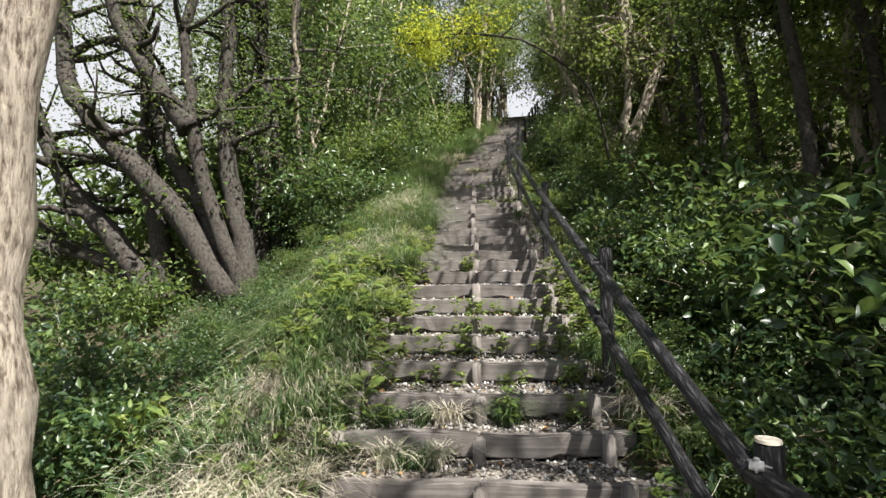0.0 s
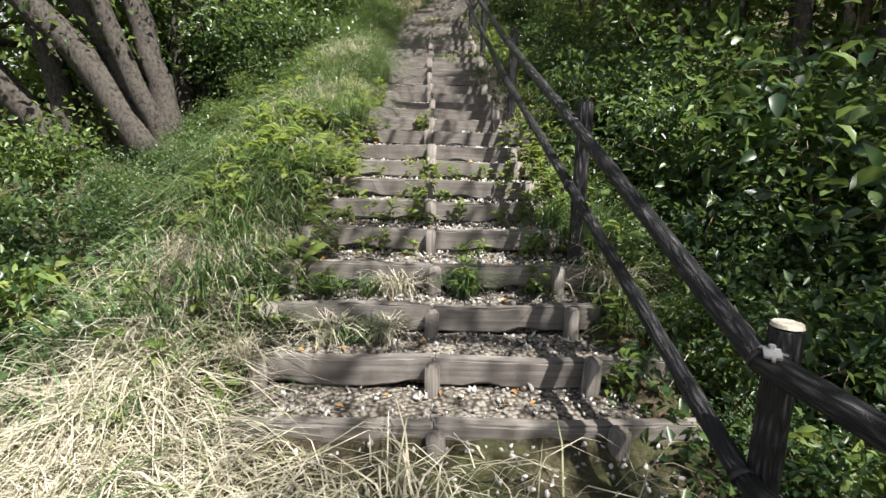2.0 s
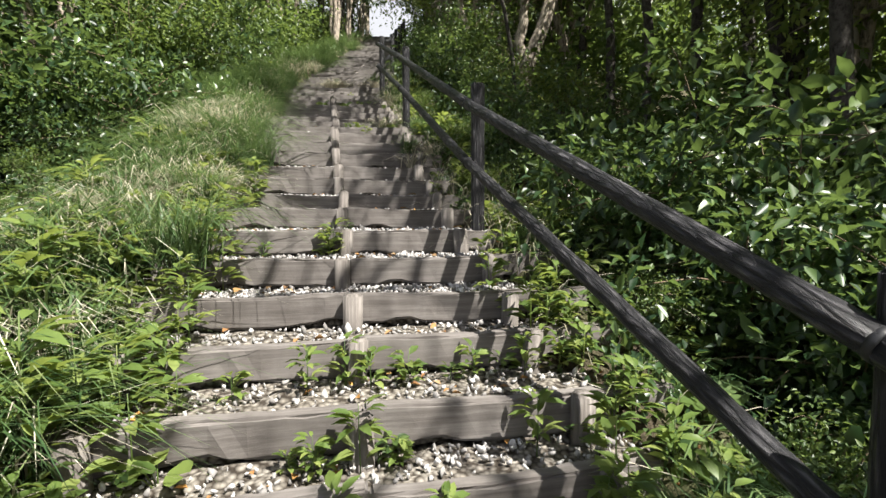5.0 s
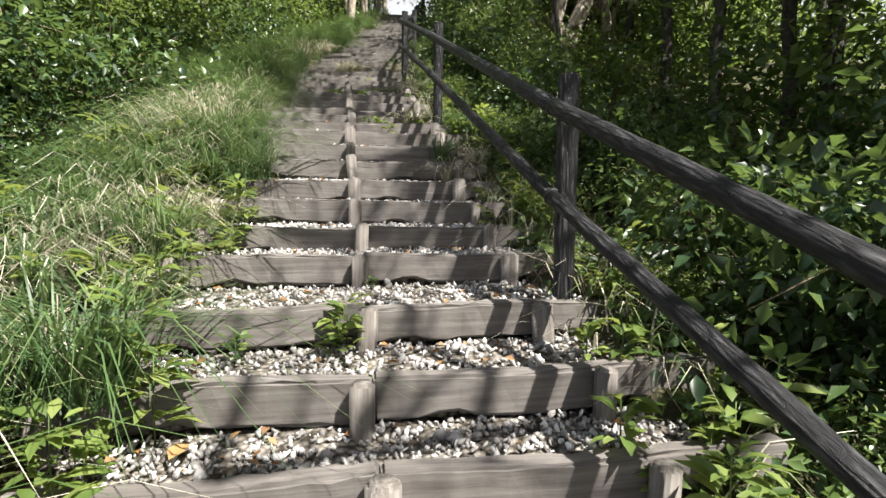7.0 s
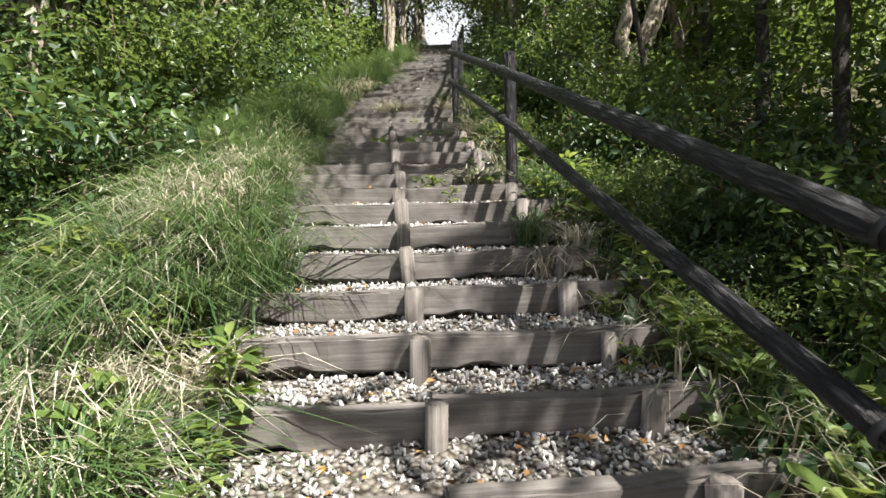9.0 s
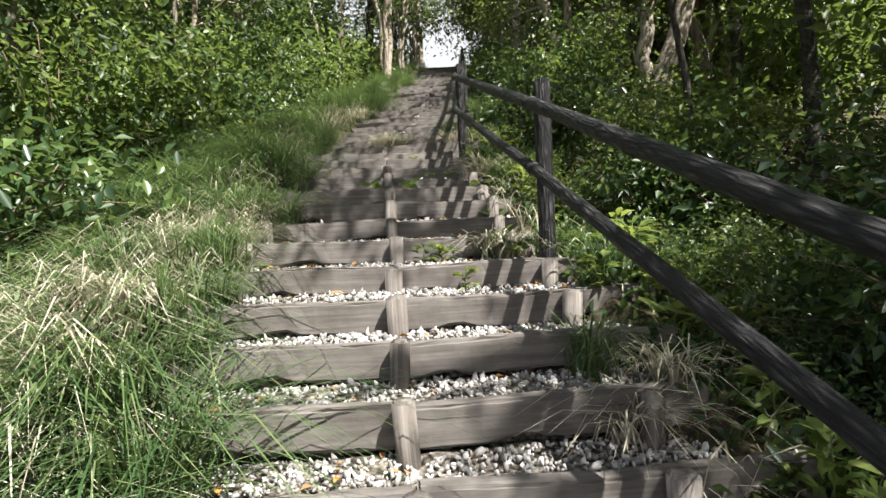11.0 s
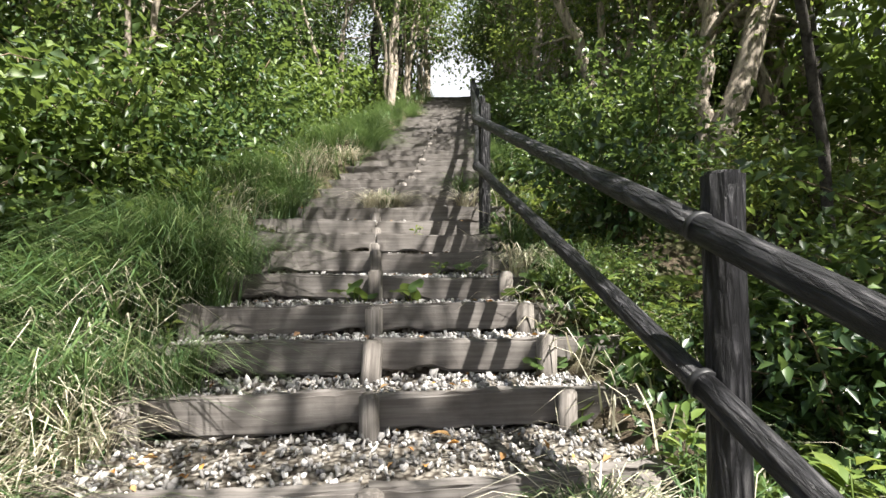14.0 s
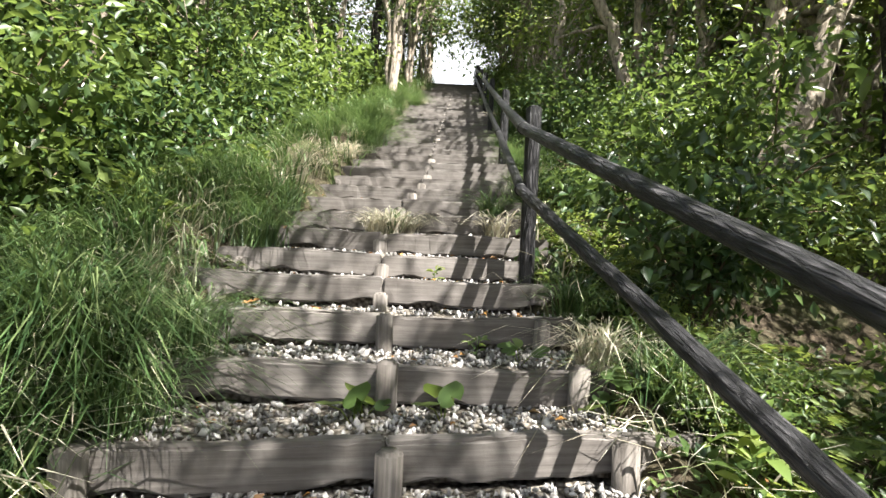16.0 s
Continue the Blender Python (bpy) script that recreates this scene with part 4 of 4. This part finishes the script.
rng = np.random.default_rng(111)
pieces = []
for count, o_r, y_r, h_r in ((27000, (-2.35, -1.0), (1.5, 16), (0.16, 0.42)), (9000, (-2.6, -0.95), (12, 36), (0.25, 0.5)), (3600, (1.15, 2.5), (1.5, 16), (0.12, 0.3)), (4000, (1.15, 2.5), (16, 36), (0.15, 0.4)),
                             (2000, (-6, -2.7), (0, 14), (0.15, 0.3)), (700, (2.5, 7), (0, 16), (0.12, 0.3))):
    x, y = scatter(rng, count, o_r, y_r, 1.3)
    keep = rng.uniform(size=count) < (0.12 + 1.0 * patch(x, y)) * np.where((x > -1.5) & (y < 3.5), 0.1, 1.0)
    x, y = x[keep], y[keep]
    p = np.stack([x, y, ground_z(x, y) - 0.01], 1)
    # the grass grows in bunches that fall over together
    heart = rng.integers(0, len(p), max(1, len(p) // 26))
    own = heart[rng.integers(0, len(heart), len(p))]
    bunched = rng.uniform(size=len(p)) < 0.72
    q = p[own, :2] + rng.normal(size=(len(p), 2)) * 0.055
    p[bunched, :2] = q[bunched]
    p[:, 2] = ground_z(p[:, 0], p[:, 1]) - 0.01
    fall = rng.uniform(0, 2 * np.pi, len(p))[own]
    way = np.where(bunched[:, None], 1.5, 0.3) * np.stack([np.cos(fall), np.sin(fall), 0 * fall], 1) + np.array([-0.5 if o_r[0] < 0 else 0.4, -0.5, 0])
    tall = rng.uniform(0.75, 1.3, len(p))[own]
    pieces.append(blades(rng, p, rng.uniform(*h_r, len(p)) * tall, 1.05, 0.0068, way))
tagged(new("grass", mesh_np("grass", *join(*pieces), M_GRASS)), "tangled green grass on the banks beside the stair", "grass", kind="stuff")
pieces = []
for x0, y0, sx, sy, count in ((-0.7, 2.3, 0.4, 0.5, 3600), (-0.85, 3.0, 0.3, 0.35, 1800), (0.3, 2.3, 0.7, 0.45, 1100), (-1.0, 4.2, 0.4, 0.7, 700), (-1.1, 6.6, 0.35, 0.7, 600), (-0.75, 8.1, 0.3, 0.5, 700), (-0.75, 9.9, 0.25, 0.45, 700), (-0.8, 11.0, 0.3, 0.5, 350),
                             (-0.75, 12.6, 0.3, 0.5, 500), (2.05, 4.3, 0.12, 0.15, 60), (1.75, 12.5, 0.25, 0.5, 120), (1.6, 11.4, 0.2, 0.3, 60), (1.9, 8.2, 0.3, 0.8, 300), (2.0, 14.5, 0.3, 1.0, 200), (-1.3, 14.0, 0.6, 2.5, 500), (-1.5, 5, 0.7, 1.6, 450), (-1.3, 7.6, 0.4, 0.5, 200)):
    x, y = x0 + rng.normal(size=count) * sx, y0 + rng.normal(size=count) * sy
    o = x - centre_x(y)
    ok = (np.abs(o + 0.05) > 1.0) | (y < 3.05)
    x, y = x[ok], y[ok]
    p = np.stack([x, y, ground_z(x, y) - 0.01], 1)
    pieces.append(blades(rng, p, rng.uniform(0.12, 0.38, len(p)), 1.3, 0.0052, (0.5 if x0 < 0 else -0.3, -0.6, 0)))
# long dead blades that fall over the ends of the boards
for o_r, way, count, y_r in (((-1.55, -1.08), (1.3, -0.7, 0), 1000, (2.6, 17)), ((-2.2, -1.3), (0.3, -1.0, 0), 600, (2.0, 17)), ((1.12, 1.5), (-0.7, -0.6, 0), 90, (3.5, 17)), ((1.3, 2.2), (0.2, -0.9, 0), 350, (3.5, 17))):
    x, y = scatter(rng, count, o_r, y_r)
    keep = rng.uniform(size=count) < 0.1 + patch(x + 1.3, y, 0.8)
    p = np.stack([x, y, ground_z(x, y) - 0.01], 1)[keep]
    pieces.append(blades(rng, p, rng.uniform(0.15, 0.42, len(p)), 1.3, 0.004, way))
tagged(new("dry_grass", mesh_np("dry_grass", *join(*pieces), M_STRAW)), "bleached straw-coloured dead grass on the bank edges", "grass", kind="stuff")

# low leaves that cover the slope
x = np.concatenate([rng.uniform(1.9, 9, 26000), rng.uniform(-10, -1.9, 24000), rng.uniform(-2.6, -1.1, 9500), rng.uniform(1.15, 2.4, 11000)])
y = rng.uniform(0, 1, len(x)) ** 1.25 * 34
x = x + (centre_x(y) - 0.745)
x = np.where(np.abs(x - centre_x(y)) < 1.12, x + 0.6 * np.sign(x - centre_x(y)), x)
keep = rng.uniform(size=len(x)) < 0.3 + 0.8 * patch(x, y, 0.8)
x, y = x[keep], y[keep]
hgt = rng.uniform(0.03, 0.34, len(x)) * np.clip(np.abs(x - centre_x(y)) - 0.8, 0.3, 1.3)
at = np.stack([x, y, ground_z(x, y) + hgt], 1)
L = rng.uniform(0.04, 0.10, len(x))
undergrowth = leaf_arrays(at, rng.normal(size=at.shape) + np.array([0, 0, -0.2]), rng.normal(size=at.shape) * 0.45 + np.array([0, 0, 1.0]), L, L * rng.uniform(0.4, 0.7, len(L)))
tagged(new("undergrowth", mesh_np("undergrowth", *undergrowth, M_LEAF_DARK)), "low green weeds and creepers that cover the slope", "undergrowth", kind="stuff")

# fallen leaves
x, y = scatter(rng, 1700, (-1.3, 1.9), (2.6, 16))
o = x - centre_x(y)
i = np.clip(np.searchsorted(SY, y) - 1, 0, len(SY) - 1)
z = np.where((np.abs(o) < 1.1) & (y > SY[0]), SZ[i] + 0.004, ground_z(x, y) + 0.02)
ok = (y - SY[i] > 0.1) | (np.abs(o) > 1.1)
keep = ok & (rng.uniform(size=len(x)) < 0.25 + 0.75 * patch(x + 3, y, 1.2))
at = np.stack([x, y, z], 1)[keep]
L = rng.uniform(0.02, 0.06, len(at))
litter = leaf_arrays(at, rng.normal(size=at.shape) * np.array([1, 1, 0.2]), rng.normal(size=at.shape) * 0.3 + np.array([0, 0, 1.0]), L, L * 0.6)
tagged(new("fallen_leaves", mesh_np("fallen_leaves", *litter, M_LITTER)), "scattered brown and orange fallen leaves on the treads", "leaves", kind="stuff")


def tuft_mesh(seed, count, height, lean, material, width=0.0045, spread=0.05):
    rng = np.random.default_rng(seed)
    p = np.concatenate([rng.normal(size=(count, 2)) * spread, np.zeros((count, 1))], 1)
    return mesh_np("grass_tuft", *blades(rng, p, height * rng.uniform(0.6, 1.15, count), lean, width), material)


TUFTS = [tuft_mesh(121, 150, 0.34, 1.0, M_GRASS), tuft_mesh(122, 130, 0.26, 1.3, M_STRAW), tuft_mesh(123, 90, 0.18, 0.9, M_GRASS, 0.004, 0.04), tuft_mesh(124, 240, 0.55, 1.25, M_GRASS, 0.0045, 0.09)]
TUFT_LABEL = ["tuft of long green grass growing on the stair", "tuft of dry straw-coloured grass", "small tuft of green grass on a tread", "large drooping tuft of green grass"]


def tread_z(x, y):
    """The height of the tread, or of the bank beside it."""
    k = int(np.clip(np.searchsorted(SY, y) - 1, 0, len(SY) - 1))
    return float(SZ[k]) - 0.02 if abs(x - float(centre_x(y))) < 1.12 and y > SY[0] else float(ground_z(x, y))


def tuft(k, x, y, s=1.0, turn=0.0):
    t = tagged(new("grass_tuft", TUFTS[k]), TUFT_LABEL[k], "grass", "grass tufts")
    t.matrix_basis = pose(x, y, tread_z(x, y) - 0.005, 0, 0, turn) @ Matrix.Scale(s, 4)


for k, x, y, s in ((1, 0.82, 14.85, 1.0), (1, 0.70, 14.88, 0.9), (1, 0.95, 14.9, 0.9), (2, 0.85, 14.9, 1.4), (3, -0.42, 12.85, 1.0), (3, -0.55, 12.95, 1.0), (3, -0.6, 13.1, 1.0), (1, 1.5, 11.12, 1.1), (1, 1.6, 11.15, 1.0), (0, 1.45, 11.15, 0.8),
                   (0, 0.98, 4.34, 0.75), (2, 1.0, 4.36, 1.3), (2, 0.2, 3.9, 1.0), (2, 0.35, 3.92, 1.1), (1, 0.1, 3.9, 0.9), (1, 0.45, 3.94, 0.8), (2, 0.0, 4.3, 1.0), (2, 0.3, 4.33, 1.0), (1, 0.5, 4.34, 0.9),
                   (0, 1.75, 5.0, 1.0), (3, 1.98, 4.75, 0.8), (1, 2.02, 4.3, 0.9), (0, 1.9, 13.6, 1.0), (1, 1.85, 13.1, 1.2), (0, -0.75, 7.6, 1.0), (0, -0.8, 10.7, 1.1), (1, -0.6, 9.9, 1.3), (1, -0.55, 10.2, 1.2), (0, 1.75, 15.2, 1.0),
                   (1, 1.7, 14.8, 1.1), (3, -1.3, 13.9, 1.0), (3, -1.2, 11.9, 0.9), (3, 2.7, 11.3, 0.8), (0, 1.6, 9.9, 1.0), (1, 1.62, 9.6, 1.1), (0, -0.7, 5.0, 1.0), (3, -1.3, 5.3, 0.8), (3, -1.5, 6.2, 0.9)):
    tuft(k, x, y, s, (x * 731 + y * 97) % 360)


# weeds and round-leaved plants on the treads
def weed_mesh(seed, leaves, height, size, m_leaf, ratio=0.5):
    rng = np.random.default_rng(seed)
    t = rng.uniform(0.15, 1.0, leaves)
    a = rng.uniform(0, 2 * np.pi, leaves)
    r = 0.03 + 0.05 * rng.uniform(size=leaves)
    at = np.stack([np.cos(a) * r * 0.4, np.sin(a) * r * 0.4, t * height], 1)
    axis = np.stack([np.cos(a), np.sin(a), rng.uniform(-0.1, 0.7, leaves)], 1)
    L = size * rng.uniform(0.6, 1.2, leaves)
    return mesh_np("foliage", *leaf_arrays(at, axis, np.array([[0, 0, 1.0]]) + rng.normal(size=at.shape) * 0.25, L, L * ratio, "pointed"), m_leaf), mesh_np("stalk", *tube([(0, 0, -0.02), (0.004, 0.003, height * 0.5), (0.0, 0.006, height)], [0.003, 0.0025, 0.0015], 5), M_LEAF)


def round_mesh(seed, leaves, size):
    """Round, slightly cupped leaves on bent stalks."""
    rng = np.random.default_rng(seed)
    lv, st = [], []
    for _ in range(leaves):
        a, h, d = rng.uniform(0, 6.28), rng.uniform(0.05, 0.13), rng.uniform(0.03, 0.13)
        c = np.array([math.cos(a) * d, math.sin(a) * d, h])
        r = size * rng.uniform(0.7, 1.15)
        ang = a + np.linspace(0.25, 2 * np.pi - 0.25, 13)
        tilt = rng.normal(size=2) * 0.3
        rim = np.stack([np.cos(ang) * r, np.sin(ang) * r, r * 0.16 + 0.05 * r * np.sin(ang * 5)], 1)
        rim[:, 2] += rim[:, 0] * tilt[0] + rim[:, 1] * tilt[1]
        lv.append((np.concatenate([[c], c + rim]), np.array([(0, j, j + 1) for j in range(1, 13)])))
        st.append(tube([(0, 0, -0.02), (*(c[:2] * 0.5), h * 0.7), tuple(c)], [0.004, 0.003, 0.003], 5))
    return mesh_np("foliage", *join(*lv), M_LEAF, True), mesh_np("stalk", *join(*st), M_LEAF_LIGHT)


WEEDS = [weed_mesh(131, 22, 0.16, 0.075, M_LEAF_LIGHT), weed_mesh(132, 16, 0.10, 0.06, M_LEAF), weed_mesh(133, 30, 0.26, 0.085, M_LEAF_LIGHT, 0.4), round_mesh(134, 5, 0.055), round_mesh(135, 3, 0.065)]
WEED_LABEL = ["small leafy light green weed rooted in the gravel", "low green weed at the foot of a riser", "taller leafy weed with pointed light green leaves", "cluster of round light green leaves on stalks", "few round green leaves on stalks"]


def weed(k, x, y, s=1.0, turn=0.0):
    w = tagged(new("weed"), WEED_LABEL[k], "weed", "weeds on the stair")
    w.matrix_basis = pose(x, y, tread_z(x, y) - 0.003, 0, 0, turn) @ Matrix.Scale(s, 4)
    tagged(part("foliage", WEEDS[k][0], w), kind="stuff")
    part("stalk", WEEDS[k][1], w)


BANK = []


def bank_weed(k, x, y, size, turn):
    """One of the countless weeds of the banks, kept for the joined growth."""
    m = np.array(pose(x, y, tread_z(x, y) - 0.003, 0, 0, turn) @ Matrix.Scale(size, 4))
    for me in WEEDS[k]:
        co = np.empty(len(me.vertices) * 3, dtype=np.float32)
        me.vertices.foreach_get("co", co)
        ix = np.empty(len(me.loops), dtype=np.int32)
        me.loops.foreach_get("vertex_index", ix)
        BANK.append((co.reshape(-1, 3) @ m[:3, :3].T + m[:3, 3], ix.reshape(-1, 3)))


rng = np.random.default_rng(140)
for k, x, y, s in ((4, 0.62, 12.82, 1.0), (3, 0.66, 12.9, 0.7), (4, 1.0, 12.84, 1.0), (3, 1.75, 12.8, 1.0), (3, 1.88, 12.9, 1.1), (3, 1.45, 13.2, 0.9), (3, -0.75, 9.2, 1.5), (3, -0.95, 9.6, 1.6), (2, 0.66, 7.28, 1.0), (0, 0.62, 7.25, 1.1),
                   (2, 0.4, 5.3, 0.9), (2, 0.2, 5.25, 0.9), (0, 0.55, 5.28, 1.0), (0, 1.15, 10.6, 0.9), (1, 0.95, 11.12, 1.3), (1, 1.1, 11.1, 1.2), (0, 1.05, 11.08, 0.9)):
    weed(k, x, y, s, rng.uniform(0, 360))
for _ in range(120):
    i = int(rng.integers(0, 27))
    y0, y1 = STEPS[i][0], STEPS[i + 1][0]
    edge = rng.uniform() < 0.55
    if not edge and not (2 <= i <= 6 or rng.uniform() < 0.2):
        continue
    o = rng.choice([rng.uniform(-1.25, -0.95), rng.uniform(0.95, 1.3)]) if edge else rng.uniform(-0.95, 0.95)
    weed(int(rng.choice([0, 1, 1, 2] if i < 10 else [0, 1, 1])), float(centre_x(y0)) + o, y0 + (y1 - y0) * rng.uniform(0.55, 0.95), rng.uniform(0.6, 1.15), rng.uniform(0, 360))
for _ in range(75):
    y0 = rng.uniform(3.2, 17)
    o = rng.choice([rng.uniform(-2.4, -1.3), rng.uniform(1.25, 2.2)])
    bank_weed(int(rng.choice([0, 2, 2, 3, 2])), float(centre_x(y0)) + o, y0, rng.uniform(0.9, 1.7), rng.uniform(0, 360))


# ---- ferns ----
def fern_data(seed, fronds, length):
    """Arching fronds, each a midrib with pairs of narrow leaflets."""
    rng = np.random.default_rng(seed)
    ribs, at, axis, normal, size = [], [], [], [], []
    for i in range(fronds):
        a = 2 * np.pi * i / fronds + rng.normal() * 0.25
        d = np.array([math.cos(a), math.sin(a), 0])
        L = length * rng.uniform(0.7, 1.1)
        t = np.linspace(0, 1, 12)
        line = d[None] * (L * t * 0.9)[:, None] + np.array([0, 0, 1.0])[None] * (L * (0.95 * t - 0.75 * t ** 2))[:, None]
        ribs.append(tube(line, np.linspace(0.004, 0.001, 12), 4))
        side = np.array([-d[1], d[0], 0])
        for u in np.linspace(0.16, 0.98, 17):
            p = np.array([np.interp(u, t, line[:, k]) for k in range(3)])
            for sgn in (-1, 1):
                at.append(p)
                axis.append(side * sgn + d * 0.35 + np.array([0, 0, -0.12]))
                normal.append(np.array([0, 0, 1.0]) + d * 0.2 + rng.normal(size=3) * 0.1)
                size.append(L * 0.30 * math.sin(math.pi * (0.12 + 0.86 * (1 - u))) + 0.01)
    size = np.array(size)
    return mesh_np("branchwork", *join(*ribs), M_LEAF_LIGHT), mesh_np("foliage", *leaf_arrays(np.array(at), np.array(axis), np.array(normal), size, size * 0.26, "oval", 0.1, 0.1), M_LEAF_LIGHT)


FERNS = [fern_data(151, 8, 0.62), fern_data(152, 6, 0.48)]
rng = np.random.default_rng(153)
for x, y, s in ((2.7, 6.4, 1.0), (3.1, 7.3, 1.1), (2.6, 8.6, 0.8), (2.9, 10.0, 1.0), (3.2, 12.2, 1.2), (2.8, 12.9, 1.1), (3.4, 13.6, 1.1), (2.7, 14.6, 0.8), (3.0, 15.6, 1.0), (-1.9, 10.9, 1.0), (-2.1, 11.6, 1.0), (-1.8, 9.7, 0.8), (-2.0, 12.6, 0.9), (3.3, 17.0, 1.0), (2.5, 4.9, 0.7)):
    f = tagged(new("fern"), "arching green fern on the shady slope", "fern", "ferns")
    f.matrix_basis = pose(*at_ground(x, y, 0.0), 0, 0, rng.uniform(0, 360)) @ Matrix.Scale(s, 4)
    d = FERNS[int(rng.integers(2))]
    tagged(part("branchwork", d[0], f), kind="stuff")
    tagged(part("foliage", d[1], f), kind="stuff")
# leafy weeds crowding the bank beside the lower steps
for _ in range(46):
    x, y = -0.75 + rng.normal() * 0.35, 5.9 + rng.normal() * 0.7
    if x < -0.32:
        bank_weed(int(rng.choice([0, 2, 2])), x, y, rng.uniform(1.0, 1.8), rng.uniform(0, 360))
for _ in range(70):
    y = rng.uniform(3.9, 9.0)
    bank_weed(int(rng.choice([0, 2, 2, 3])), float(centre_x(y)) - rng.uniform(0.72, 1.2), y, rng.uniform(0.8, 1.4), rng.uniform(0, 360))
for _ in range(17):
    y = rng.uniform(5.8, 13.0)
    tuft(1, float(centre_x(y)) - rng.uniform(1.0, 1.4), y, rng.uniform(0.8, 1.2), rng.uniform(0, 360))
for _ in range(20):
    x, y = rng.uniform(-1.3, -0.35), rng.uniform(2.9, 4.7)
    tuft(1, x, y, rng.uniform(0.6, 0.95), rng.uniform(0, 360))
for _ in range(26):
    x, y = rng.uniform(-1.4, -0.3), rng.uniform(2.8, 4.8)
    bank_weed(int(rng.choice([0, 1, 2])), x, y, rng.uniform(0.7, 1.1), rng.uniform(0, 360))
for _ in range(22):
    y = rng.uniform(4.2, 14.0)
    tuft(int(rng.choice([0, 3, 2])), float(centre_x(y)) - rng.uniform(0.9, 1.3), y, rng.uniform(0.6, 0.95), rng.uniform(0, 360))
for _ in range(90):
    y = rng.uniform(6.8, 16.5)
    bank_weed(int(rng.choice([0, 2, 1, 3])), float(centre_x(y)) + rng.uniform(1.12, 1.9), y, rng.uniform(0.9, 1.6), rng.uniform(0, 360))
for _ in range(30):
    x, y = 1.86 + rng.normal() * 0.2, 6.1 + rng.normal() * 0.75
    if x > 1.55:
        bank_weed(int(rng.choice([0, 2, 0])), x, y, rng.uniform(0.8, 1.3), rng.uniform(0, 360))

tagged(new("bank_weeds", mesh_np("bank_weeds", *join(*BANK), M_LEAF_LIGHT)), "leafy light green weeds crowding the banks beside the stair", "weeds", kind="stuff")

# ragged growth along both edges of the upper treads
for _ in range(64):
    y = rng.uniform(9, 27)
    side = rng.uniform() < 0.68
    o = rng.normal(-1.08, 0.12) if side else rng.normal(1.12, 0.1)
    tuft(int(rng.choice([0, 0, 3, 1, 2])), float(centre_x(y)) + o, y, rng.uniform(0.6, 1.0), rng.uniform(0, 360))
for k, x, y, s in ((3, 2.35, 13.1, 1.3), (3, 2.6, 13.6, 1.4), (4, 2.2, 12.5, 1.1), (3, 2.45, 12.2, 1.2), (3, 2.15, 11.2, 1.1), (3, -1.0, 14.6, 1.2), (3, 2.0, 12.9, 1.1), (4, 2.1, 12.0, 1.2), (3, 2.3, 11.6, 1.2), (3, 1.72, 11.8, 1.0), (3, 1.66, 12.2, 0.9), (4, 1.6, 11.0, 1.0)):
    weed(k, x, y, s, rng.uniform(0, 360))


# single large fallen leaves
def dead_leaf_mesh(seed):
    rng = np.random.default_rng(seed)
    return mesh_np("dead_leaf", *leaf_arrays(np.zeros((1, 3)), np.array([[1.0, 0, 0]]), np.array([[0, 0, 1.0]]), np.array([0.10]), np.array([0.062]), "pointed", 0.2, 0.12), M_LITTER)


DEAD = dead_leaf_mesh(1)
for x, y, turn in ((1.58, 10.62, 30), (1.5, 8.72, 200), (1.72, 8.76, 80), (1.35, 8.3, 140), (0.35, 10.55, 10), (1.62, 7.7, 310), (0.1, 6.75, 70), (1.1, 11.7, 160), (1.45, 4.8, 220)):
    d = tagged(new("dead_leaf", DEAD), "large orange-brown fallen leaf on the gravel", "leaf", "large fallen leaves")
    d.matrix_basis = pose(x, y, tread_z(x, y) + 0.03, 6, -8, turn)

# weeds in rows at the foot of the lower risers
for _ in range(46):
    i = int(rng.integers(2, 7))
    o = float(rng.choice([rng.normal(-0.1, 0.3), rng.uniform(-0.9, 0.95), rng.uniform(0.5, 1.0)]))
    y0 = STEPS[i + 1][0] - rng.uniform(0.05, 0.16)
    weed(int(rng.choice([0, 0, 1, 2])), float(centre_x(y0)) + o, y0, rng.uniform(0.6, 1.1), rng.uniform(0, 360))
